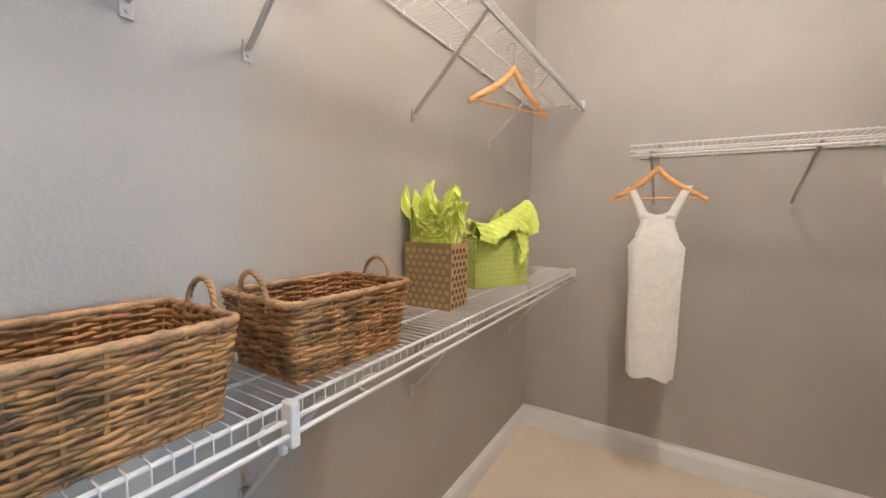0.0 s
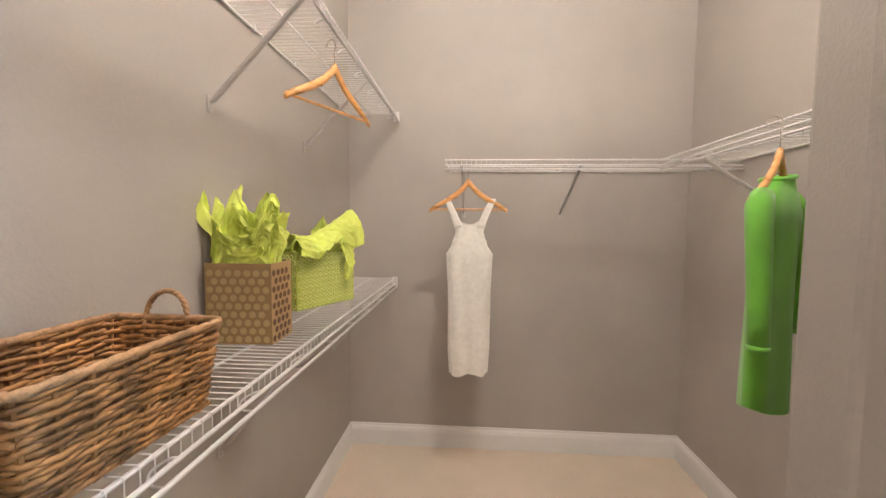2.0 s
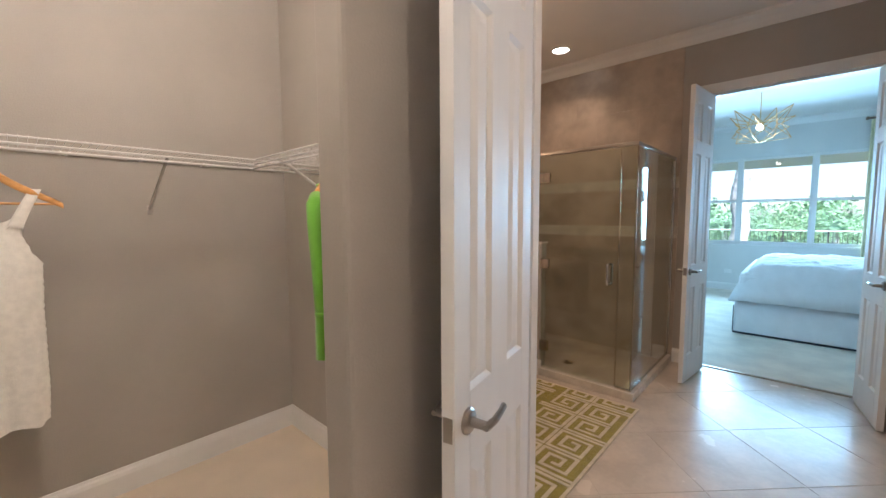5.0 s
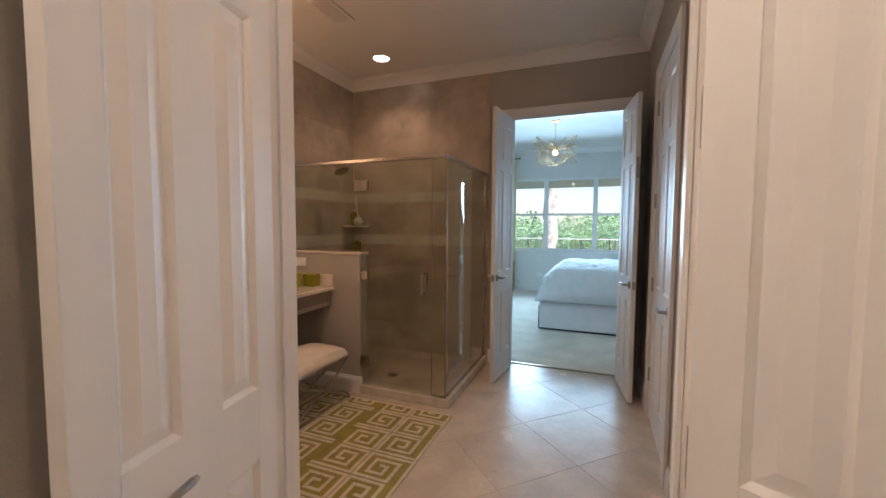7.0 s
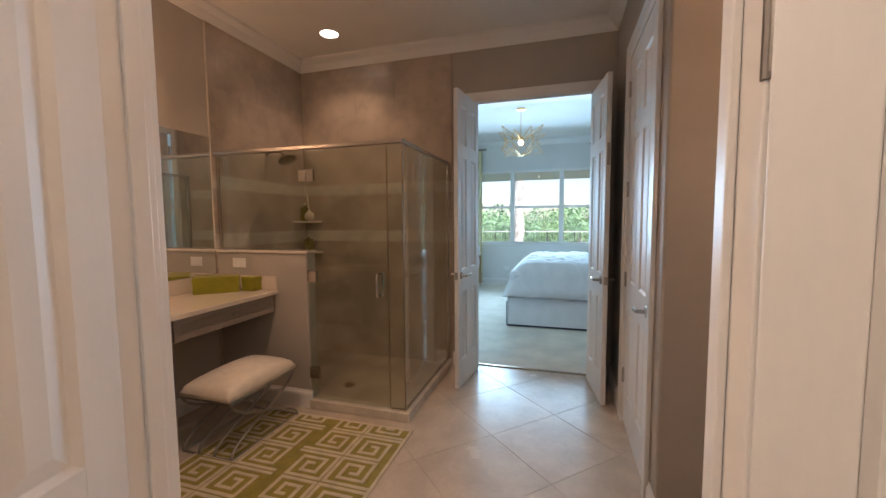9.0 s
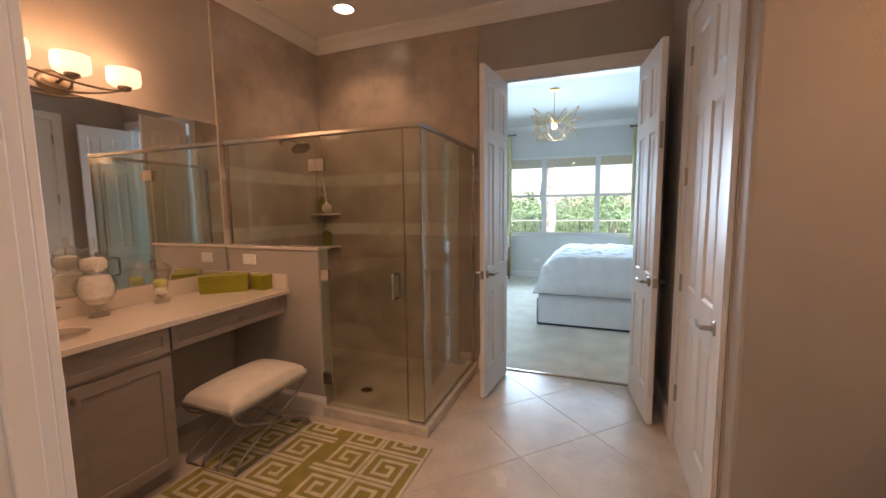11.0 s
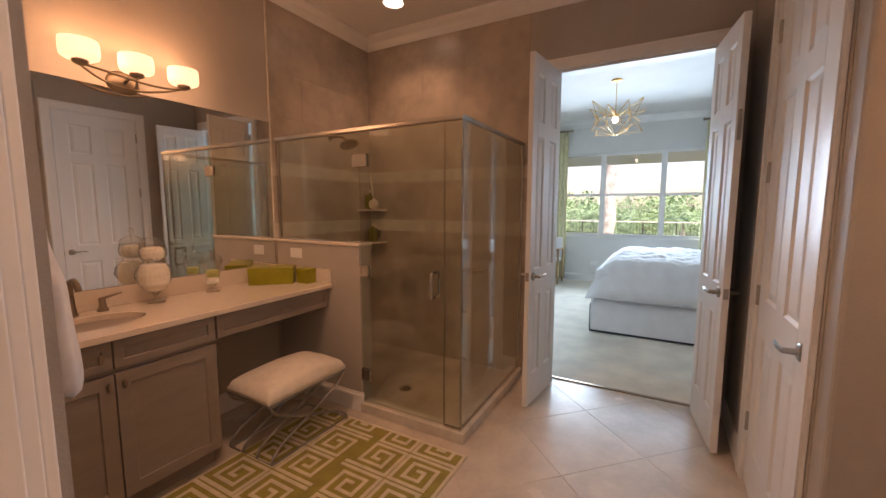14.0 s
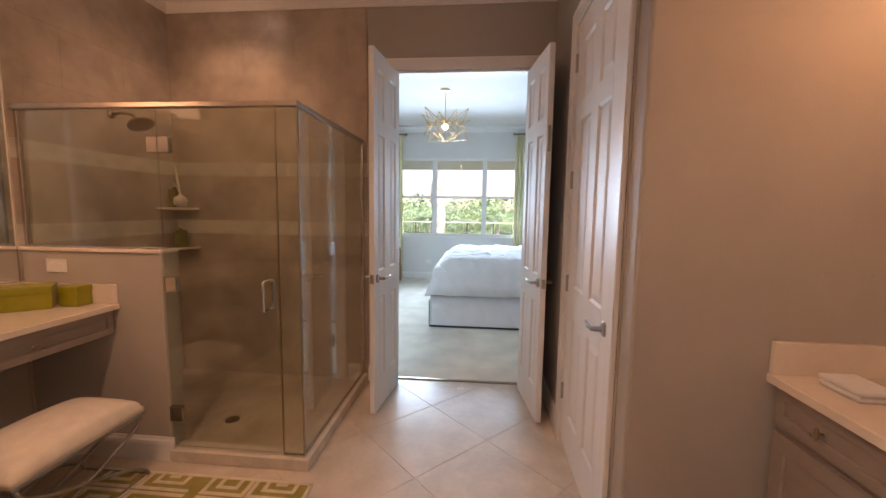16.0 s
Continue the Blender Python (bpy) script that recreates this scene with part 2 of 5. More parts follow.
# floors and ceilings
structure("floor_closet", slab(-1.0, 1.135, -1.3, 2.6, -0.1, 0.0), CARPET, "beige cut-pile carpet in the closet", "floor")
structure("floor_bedroom", slab(4.24, 9.15, -3.2, 4.2, -0.1, 0.006), PALE_CARPET, "pale cream carpet in the sunlit bedroom", "floor")
structure("ceiling_closet", slab(-1.0, 1.13, -1.3, 2.6, CEILING, 3.17), CEIL, "white painted closet ceiling", "ceiling")
structure("ceiling_bathroom", slab(1.13, 4.24, -1.8, 2.6, CEILING, 3.17), CEIL, "white painted bathroom ceiling", "ceiling")
structure("ceiling_bedroom", slab(4.24, 9.15, -3.2, 4.2, CEILING, 3.17), CEIL, "white painted bedroom ceiling", "ceiling")

# walls of the closet
structure("wall_closet_west", slab(-1.0, WEST, -1.3, 2.6, 0, CEILING), WALL, "greige painted closet wall behind wire shelves", "wall")
structure("wall_closet_south", slab(WEST, DOOR_W, -1.3, SOUTH_CLOSET, 0, CEILING), WALL, "greige painted closet wall", "wall")
structure("wall_north_closet", slab(WEST, NOOK, NORTH, 2.6, 0, CEILING), WALL, "greige painted closet wall behind a hanging dress", "wall")
structure("wall_stub", slab(0.42, DOOR_W, 0.655, 0.765, 0, CEILING, 0.012), WALL, "greige stub wall with rounded corners", "wall")
# wall between closet and bathroom
structure("wall_divider_north", slab(NOOK, 1.265, 0.765, 2.6, 0, CEILING), WALL, "greige wall between closet and bathroom", "wall")
bm = bmesh.new()
box(bm, DOOR_W, DOOR_E, DOOR_N + 0.02, 0.765, 0, CEILING)
box(bm, DOOR_W, DOOR_E, -1.8, DOOR_S - 0.02, 0, CEILING)
box(bm, DOOR_W, DOOR_E, DOOR_S - 0.02, DOOR_N + 0.02, 2.47, CEILING)
structure("wall_divider", bm, WALL, "greige wall round the closet doorway", "wall")
# walls of the bathroom
structure("wall_north_bathroom", slab(1.265, 4.3, NORTH, 2.6, 0, CEILING), WALL, "greige painted wall above the vanity", "wall")
structure("wall_south_bathroom", slab(DOOR_E, WC_X + 0.1, -1.8, SOUTH_BATH, 0, CEILING), WALL, "greige painted bathroom wall", "wall")
structure("wall_toilet_room_west", slab(WC_X, WC_X + 0.11, SOUTH_BATH, WC_Y, 0, CEILING, 0.012), WALL, "greige wall with a rounded corner beside a vanity", "wall")
bm = bmesh.new()
box(bm, WC_X + 0.112, 2.685, WC_Y - 0.11, WC_Y - 0.001, 0, CEILING)
box(bm, 3.475, EAST, WC_Y - 0.11, WC_Y, 0, CEILING)
box(bm, 2.685, 3.475, WC_Y - 0.11, WC_Y, 2.47, CEILING)
structure("wall_toilet_room", bm, WALL, "greige wall round a closed white door", "wall")
bm = bmesh.new()
box(bm, EAST, 4.30, BED_N + 0.02, NORTH, 0, CEILING)
box(bm, EAST, 4.30, -3.2, BED_S - 0.02, 0, CEILING)
box(bm, EAST, 4.30, BED_S - 0.02, BED_N + 0.02, 2.49, CEILING)
structure("wall_east_bathroom", bm, WALL, "greige wall round the bedroom doorway", "wall")
# walls of the bedroom
WIN_Y = (-1.16, -0.16, 0.84, 1.84)
WIN_Z = (0.885, 1.672, 2.44)
bm = bmesh.new()
box(bm, BEDROOM_E, 9.15, -3.2, WIN_Y[0], 0, CEILING)
box(bm, BEDROOM_E, 9.15, WIN_Y[3], 4.2, 0, CEILING)
box(bm, BEDROOM_E, 9.15, WIN_Y[0], WIN_Y[3], 0, WIN_Z[0])
box(bm, BEDROOM_E, 9.15, WIN_Y[0], WIN_Y[3], WIN_Z[2], CEILING)
structure("wall_bedroom_east", bm, BED_WALL, "pale grey bedroom wall round a wide window", "wall")
structure("wall_bedroom_north", slab(4.24, 9.15, 4.05, 4.2, 0, CEILING), BED_WALL, "pale grey bedroom wall", "wall")
structure("wall_bedroom_south", slab(4.30, 9.15, -3.2, -3.05, 0, CEILING), BED_WALL, "pale grey bedroom wall", "wall")
structure("wall_bedroom_west", slab(4.301, 4.315, 0.75, 4.05, 0, CEILING), BED_WALL, "pale grey bedroom wall beside the doorway", "wall")

# trim
BASE = [(0, 0), (0.016, 0), (0.016, 0.095), (0.012, 0.112), (0.006, 0.122), (0.004, 0.135), (0, 0.135)]
CROWN = [(0, 0), (0.012, 0), (0.02, 0.015), (0.05, 0.055), (0.082, 0.075), (0.095, 0.085), (0.095, 0.11), (0, 0.11)]


def run(name, profile, z, path, label, category):
    bm = bmesh.new()
    for a, b, out in path:
        extrude_profile(bm, profile, (*a, z), (*b, z), (*out, 0))
    return structure(name, bm, WHITE, label, category)


run("baseboard_closet", BASE, 0, [((WEST, SOUTH_CLOSET), (WEST, NORTH), (1, 0)), ((WEST, NORTH), (NOOK, NORTH), (0, -1)), ((NOOK, 0.765), (NOOK, NORTH), (-1, 0)), ((0.42, 0.765), (NOOK, 0.765), (0, 1)), ((0.42, 0.655), (0.42, 0.765), (-1, 0)), ((0.42, 0.655), (1.08, 0.655), (0, -1))], "white moulded baseboard along the closet walls", "baseboard")
run("baseboard_bathroom", BASE, 0, [((2.22, NORTH), (3.03, NORTH), (0, -1)), ((3.03, 1.60), (3.03, NORTH - 0.017), (-1, 0)), ((WC_X, -1.06), (WC_X, WC_Y), (-1, 0)), ((WC_X, WC_Y), (2.60, WC_Y), (0, 1)), ((3.56, WC_Y), (EAST, WC_Y), (0, 1)), ((EAST, 0.715), (EAST, 0.82), (-1, 0))], "white moulded baseboard along the bathroom walls", "baseboard")
run("baseboard_bedroom", BASE, 0.006, [((BEDROOM_E, -3.05), (BEDROOM_E, 4.05), (-1, 0))], "white baseboard under the bedroom window", "baseboard")
run("crown_bathroom", CROWN, CEILING - 0.11, [((1.265, NORTH), (EAST, NORTH), (0, -1)), ((EAST, WC_Y), (EAST, NORTH), (-1, 0)), ((WC_X, WC_Y), (EAST, WC_Y), (0, 1)), ((WC_X, SOUTH_BATH), (WC_X, WC_Y), (-1, 0))], "white crown moulding round the bathroom ceiling", "trim")
run("crown_bedroom", CROWN, CEILING - 0.11, [((BEDROOM_E, -3.05), (BEDROOM_E, 4.05), (-1, 0))], "white crown moulding in the bedroom", "trim")


# door linings: jambs, stops and casings on both faces
def lining(name, axis, lo, hi, w0, w1, head, label, sides):
    """axis 'y': an opening from lo to hi along y in a wall from w0 to w1 along x."""
    ob = thing(name, label, "door frame")
    ob["kind"] = "structure"

    def put(pname, a0, a1, b0, b1, z0, z1, bevel=0.003):
        if axis == "y":
            part(pname, slab(b0, b1, a0, a1, z0, z1, bevel), WHITE, ob)
        else:
            part(pname, slab(a0, a1, b0, b1, z0, z1, bevel), WHITE, ob)

    put("jamb", hi, hi + 0.019, w0, w1, 0, head)
    put("jamb", lo - 0.019, lo, w0, w1, 0, head)
    put("head_jamb", lo, hi, w0, w1, head - 0.019, head)
    mid = (w0 + w1) / 2
    put("stop", hi - 0.012, hi - 0.0005, mid, mid + 0.035, 0, head - 0.02)
    put("stop", lo + 0.0005, lo + 0.012, mid, mid + 0.035, 0, head - 0.02)
    for s in sides:
        f0, f1 = (w0 - 0.017, w0 - 0.0005) if s < 0 else (w1 + 0.0005, w1 + 0.017)
        g0, g1 = (w0 - 0.022, w0 - 0.017) if s < 0 else (w1 + 0.017, w1 + 0.022)
        for a, b, c in ((hi + 0.006, hi + 0.09, hi + 0.066), (lo - 0.09, lo - 0.006, lo - 0.09)):
            put("casing", a, b, f0, f1, 0, head + 0.083)
            put("casing_edge", c, c + 0.024, g0, g1, 0, head + 0.084, 0.002)
        put("head_casing", lo - 0.006, hi + 0.006, f0, f1, head, head + 0.083)
        put("head_edge", lo - 0.09, hi + 0.09, g0, g1, head + 0.06, head + 0.0845, 0.002)
    return ob


lining("door_frame_closet", "y", DOOR_S, DOOR_N, DOOR_W, DOOR_E, 2.46, "white painted frame of the closet doorway", (1,))
lining("door_frame_bedroom", "y", BED_S, BED_N, EAST, 4.30, 2.475, "white painted frame of the bedroom doorway", (-1, 1))
lining("door_frame_toilet_room", "x", 2.70, 3.46, WC_Y - 0.11, WC_Y, 2.46, "white painted frame round a closed door", (1,))


# ---- six-panel doors ----
def panel_door(name, width, height, m, label, lever_sides=(1, -1), lever_z=0.918, hinge_side=1, bolt=False, shares=(0.150, 0.215), strap=False):
    """A leaf with its hinge edge on the z axis, reaching along +x, 35 mm thick round y = 0."""
    ob = thing(name, label, "door")
    t = 0.0175
    stile, mull = width * shares[0], width * shares[1]
    rails = [(0, 0.22), (0.80, 0.985), (1.90, 2.0), (height - 0.115, height)]
    bm = bmesh.new()
    box(bm, 0, stile, -t, t, 0, height, 0.002)
    box(bm, width - stile, width, -t, t, 0, height, 0.002)
    for z0, z1 in rails:
        box(bm, stile, width - stile, -t, t, z0, z1)
    cells = [(a[1], b[0]) for a, b in zip(rails, rails[1:])]
    for z0, z1 in cells:
        box(bm, width / 2 - mull / 2, width / 2 + mull / 2, -t, t, z0, z1)
    part("leaf_frame", bm, DOOR, ob)
    for z0, z1 in cells:
        for x0, x1 in ((stile, width / 2 - mull / 2), (width / 2 + mull / 2, width - stile)):
            bm = bmesh.new()
            box(bm, x0, x1, -0.007, 0.007, z0, z1)
            for s in (-1, 1):
                k, d = 0.032, 0.012
                a = [bm.verts.new((x, s * 0.0065, z)) for x, z in ((x0 + d, z0 + d), (x1 - d, z0 + d), (x1 - d, z1 - d), (x0 + d, z1 - d))]
                b = [bm.verts.new((x, s * 0.0145, z)) for x, z in ((x0 + d + k, z0 + d + k), (x1 - d - k, z0 + d + k), (x1 - d - k, z1 - d - k), (x0 + d + k, z1 - d - k))]
                for i in range(4):
                    bm.faces.new((a[i], a[(i + 1) % 4], b[(i + 1) % 4], b[i]))
                bm.faces.new(b)
                # sloping sticking round the panel
                o = [bm.verts.new((x, s * t * 0.98, z)) for x, z in ((x0, z0), (x1, z0), (x1, z1), (x0, z1))]
                i2 = [bm.verts.new((x, s * 0.0068, z)) for x, z in ((x0 + d, z0 + d), (x1 - d, z0 + d), (x1 - d, z1 - d), (x0 + d, z1 - d))]
                for i in range(4):
                    bm.faces.new((o[i], o[(i + 1) % 4], i2[(i + 1) % 4], i2[i]))
            part("panel", bm, DOOR, ob)
    for s in lever_sides:
        part("door_handle", handle_mesh(width - 0.062, s, t, lever_z), NICKEL, ob, "brushed nickel lever handle")
    part("latch_plate", slab(width - 0.0005, width + 0.0015, -0.012, 0.012, lever_z - 0.03, lever_z + 0.03, 0.0006), NICKEL, ob)
    if bolt:
        part("flush_bolt", slab(width - 0.0005, width + 0.0015, -0.009, 0.009, 1.78, 1.94, 0.0006), NICKEL, ob)
    for z in (0.32, 0.985, 1.59, 2.24):
        bm = bmesh.new()
        tube(bm, [(-0.008, hinge_side * (t + 0.006), z - 0.05), (-0.008, hinge_side * (t + 0.006), z + 0.05)], 0.0070, 10)
        a, b = sorted((-hinge_side * t * 0.6, hinge_side * (t + 0.006)))
        box(bm, -0.003, 0.0, a, b, z - 0.05, z + 0.05)
        if strap:
            box(bm, -0.022, -0.008, *sorted((hinge_side * (t + 0.003), hinge_side * (t + 0.006))), z - 0.05, z + 0.05)
        part("hinge", bm, NICKEL, ob)
    ob.matrix_world = m
    return ob


def handle_mesh(x, s, t, z):
    bm = bmesh.new()
    rose = pose(x, s * t, z, -90 * s)
    lathe(bm, [(0.032, 0.0), (0.032, 0.006), (0.026, 0.011), (0.012, 0.013), (0.0105, 0.05)], 20, rose)
    y = s * (t + 0.052)
    tube(bm, [(x + 0.012, y, z), (x, y, z), (x - 0.03, y + s * 0.006, z + 0.003), (x - 0.07, y + s * 0.004, z + 0.006), (x - 0.105, y - s * 0.003, z + 0.002), (x - 0.125, y - s * 0.012, z - 0.005)], 0.0095, 8, taper=[0.8, 1.05, 0.95, 0.85, 0.9, 0.7])
    return bm


def leaf_pose(hx, hy, fx, fy, z=0.012):
    return pose(hx, hy, z, 0, 0, math.degrees(math.atan2(fy - hy, fx - hx)))


panel_door("closet_door", 0.51, 2.43, leaf_pose(1.078, 0.614, 0.573, 0.509), "white six-panel closet door standing open with lever handles", hinge_side=-1)
panel_door("closet_door", 0.51, 2.43, leaf_pose(1.064, -0.379, 0.814, -0.812), "white six-panel closet door swung wide open on its hinges")
panel_door("bedroom_door", 0.52, 2.43, leaf_pose(4.138, 0.578, 3.622, 0.636), "white six-panel bedroom door standing open beside the shower", lever_z=0.94, hinge_side=-1, strap=True)
panel_door("bedroom_door", 0.52, 2.43, leaf_pose(4.155, -0.416, 3.63, -0.49), "white six-panel bedroom door standing open with nickel hinges", lever_z=0.94, bolt=True)
panel_door("toilet_room_door", 0.75, 2.43, leaf_pose(3.455, WC_Y - 0.019, 2.7, WC_Y - 0.019), "white six-panel door standing closed with a nickel lever", lever_sides=(-1,), hinge_side=-1, shares=(0.165, 0.15))


# ---- closet: wire shelving ----
def wire_shelf(name, length, depth, m, label, braces, ties, group, lip=True, end_clip=True, drop=0.335):
    """Local x along the wall, y out from it, z up; the deck lies at z = 0."""
    ob = thing(name, label, "shelf", group)
    bm = bmesh.new()
    k = int(length / 0.0254)
    for i in range(k + 1):
        x = i * length / k
        tube(bm, [(x, 0.004, 0.002), (x, depth * 0.5, 0.002), (x, depth - 0.004, 0.002), (x, depth, -0.003), (x, depth, -0.03 if lip else -0.006)], 0.0014 if lip else 0.0011, 4)
    part("wire_deck", bm, WIRE, ob)["kind"] = "stuff"
    for y, z, r in ((0.008, -0.004, 0.0042), (depth * 0.48, -0.004, 0.0036), (depth - 0.006, -0.004, 0.0042), (depth + 0.004, -0.03, 0.0044)):
        bm = bmesh.new()
        tube(bm, [(0, y, z), (length, y, z)], r, 6)
        part("rail", bm, WIRE, ob)
    bm = bmesh.new()
    tube(bm, [(0, depth + 0.012, -0.052), (length, depth + 0.012, -0.052)], 0.0048, 8)
    part("hanging_rod", bm, WIRE, ob, smooth=True)
    x = ties / 2
    while x < length:
        bm = bmesh.new()
        tube(bm, [(x, depth + 0.002, -0.028), *[(x + 0.016 - 0.018 * math.cos(a) + 0.006 * math.sin(2 * a), depth - 0.034 * math.sin(a) ** 0.8, -0.028 - 0.013 * (1 - math.cos(a)) - 0.010 * math.sin(a)) for a in [math.pi * (q + 0.5) / 12 for q in range(12)]], (x + 0.034, depth + 0.010, -0.054)], 0.0024, 5)
        part("rod_tie", bm, WIRE, ob)
        x += ties
    for x in braces:
        bm = bmesh.new()
        tube(bm, [(x, depth + 0.002, -0.03), (x, depth - 0.015, -0.034), (x, 0.02, 0.01 - drop), (x, 0.006, -drop)], 0.0075, 6)
        box(bm, x - 0.011, x + 0.011, 0.0005, 0.006, -drop - 0.03, 0.017 - drop, 0.002)
        tube(bm, [(x, 0.005, -drop - 0.018), (x, 0.010, -drop - 0.018)], 0.004, 8)
        part("brace", bm, GREY_WIRE, ob, "grey angled shelf brace")
    x = 0.15
    while x < length:
        part("wall_clip", slab(x - 0.006, x + 0.006, 0.0005, 0.014, -0.012, 0.008, 0.002), WIRE, ob)
        x += 0.3
    if end_clip:
        bm = bmesh.new()
        box(bm, -0.004, 0.012, depth - 0.02, depth + 0.016, -0.046, 0.01, 0.003)
        part("end_bracket", bm, WIRE, ob, "white plastic end bracket on the wall")
    ob.matrix_world = m
    return ob


low = wire_shelf("wire_shelf", 3.58, 0.285, pose(WEST, NORTH - 0.005, 1.058, 0, 0, -90), "white ventilated wire shelf holding baskets and gift bags", (0.30, 1.28, 1.94, 2.9), 0.24, "wire shelves in the closet")
bm = bmesh.new()
box(bm, 2.015, 2.033, 0.275, 0.306, -0.075, 0.004, 0.004)
box(bm, 2.018, 2.030, 0.262, 0.276, -0.098, -0.07, 0.003)
part("joining_clip", bm, WIRE, low, "white plastic joining clip")
wire_shelf("wire_shelf", 3.58, 0.297, pose(WEST, NORTH - 0.005, 2.048, 0, 0, -90), "white ventilated wire shelf high on the wall", (0.645, 1.28, 1.90, 2.12, 3.0), 0.21, "wire shelves in the closet", drop=0.312)
wire_shelf("wire_shelf", 1.385, 0.435, pose(NOOK, NORTH - 0.001, 1.711, 0, 0, 180), "white ventilated wire shelf carrying a dress on a hanger", (0.73, 1.30), 0.23, "wire shelves in the closet", lip=False, end_clip=False, drop=0.25)
wire_shelf("wire_shelf", 1.245, 0.36, pose(NOOK, 0.768, 1.711, 0, 0, 90), "white ventilated wire shelf carrying a green shirt", (0.32, 0.98), 0.2, "wire shelves in the closet", lip=False, drop=0.25)


# ---- hangers and clothes ----
def hanger(name, m, label, half=0.195, rise=0.132, hook=0.10):
    ob = thing(name, label, "hanger")
    bm = bmesh.new()
    pts, n = [], 18
    for i in range(n + 1):
        u = -1 + 2 * i / n
        z = rise * (1 - abs(u) ** 0.92) * (1 - 0.10 * math.sin(math.pi * abs(u))) + 0.010 * math.exp(-(u * 7) ** 2)
        pts.append((half * u, 0.012 * abs(u) ** 2, z))
    rows = []
    for i, p in enumerate(pts):
        u = abs(-1 + 2 * i / n)
        hgt, wid = 0.019 - 0.008 * u, 0.008 + 0.002 * (1 - u)
        rows.append([bm.verts.new((p[0], p[1] + wid * math.cos(a), p[2] + hgt * math.sin(a))) for a in [2 * math.pi * k / 8 for k in range(8)]])
    for a, b in zip(rows, rows[1:]):
        for k in range(8):
            bm.faces.new((a[k], a[(k + 1) % 8], b[(k + 1) % 8], b[k]))
    bm.faces.new(rows[0][::-1])
    bm.faces.new(rows[-1])
    part("shoulder_bar", bm, HANGER_WOOD, ob, "varnished orange wood", smooth=True)
    bm = bmesh.new()
    tube(bm, [(-half * 0.93, 0.011, 0.006), (half * 0.93, 0.011, 0.006)], 0.0045, 8)
    part("trouser_bar", bm, HANGER_WOOD, ob)
    bm = bmesh.new()
    z0 = rise
    tube(bm, [(0, 0, z0), (0, 0, z0 + hook * 0.35)] + [(0, 0.016 - 0.02 * math.cos(a) - 0.0, z0 + hook * 0.68 + 0.024 * math.sin(a)) for a in [math.pi * (-0.25 + 1.2 * i / 8) * 1.0 for i in range(9)]], 0.0018, 6)
    part("hook", bm, CHROME, ob, "steel wire hook")
    ob.matrix_world = m
    return ob


hanger("clothes_hanger", pose(-0.120, 2.055, 1.462, 0, 0, 0), "orange wooden hanger holding a white dress", hook=0.155)
hanger("clothes_hanger", pose(-0.572, 1.42, 1.775, 0, 0, 66), "empty orange wooden hanger on the high shelf", hook=0.12)
hanger("clothes_hanger", pose(0.758, 1.275, 1.462, 0, 0, 37), "orange wooden hanger holding a green shirt", half=0.15, hook=0.135)


def loft(bm, sections, n):
    """sections: lists of n points each, joined in order."""
    rings = [[bm.verts.new(p) for p in s] for s in sections]
    for a, b in zip(rings, rings[1:]):
        for k in range(n):
            bm.faces.new((a[k], a[(k + 1) % n], b[(k + 1) % n], b[k]))
    return rings


def lerp(table, t):
    for (a, va), (b, vb) in zip(table, table[1:]):
        if t <= b:
            s = (t - a) / (b - a)
            s = s * s * (3 - 2 * s)
            return va + (vb - va) * s
    return table[-1][1]


dress = thing("dress", "sleeveless cream lace dress on a wooden hanger", "dress")
N = 56
bm = bmesh.new()
half_width = [(0.0, 0.095), (0.18, 0.103), (0.42, 0.107), (0.58, 0.114), (0.635, 0.117), (0.69, 0.088), (0.75, 0.071), (0.83, 0.068)]
secs = []
for i in range(61):
    h = 0.83 * i / 60
    w, d = lerp(half_width, h), lerp([(0, 0.036), (0.3, 0.034), (0.6, 0.036), (0.83, 0.018)], h)
    ring = []
    for k in range(N):
        a = 2 * math.pi * k / N
        fold = 0.007 * math.sin(a * 5 + 0.6) * (1 - h * 0.9) + 0.004 * math.sin(a * 9 + h * 6) * (1 - h)
        ruffle = 0.0022 * math.sin(h * 190 + math.sin(a * 3) * 1.5)
        r = 1 + (fold + ruffle) / 0.05
        z = 0.63 + h * 0.964 + (0.010 * math.sin(a * 4 + 1) if i == 0 else 0) + 0.022 * (0.5 - 0.5 * math.cos(2 * a)) * (h / 0.83) ** 8 * -1.6
        ring.append((-0.112 + w * math.cos(a) * (1 + (fold + ruffle) / 0.12), 2.062 + d * math.sin(a) * r, z))
    secs.append(ring)
loft(bm, secs, N)
part("body", bm, LACE, dress, "cream lace with horizontal ruffles", smooth=True)
for s in (-1, 1):
    bm = bmesh.new()
    for y in (-1, 1):
        def strap(u, v, s=s, y=y):
            wid = 0.046 - 0.014 * u ** 0.6
            cx = -0.112 + s * (0.051 + 0.064 * u ** 1.1)
            return Vector((cx + (v - 0.5) * wid, 2.062 + y * 0.014 * (1 - u * 0.7), 1.385 + 0.137 * u - (0.03 * (1 - u) * abs(v - 0.5))))
        sheet(bm, strap, 10, 3)
    o = part("strap", bm, LACE, dress, smooth=True)
    o.modifiers.new("thickness", "SOLIDIFY").thickness = 0.004

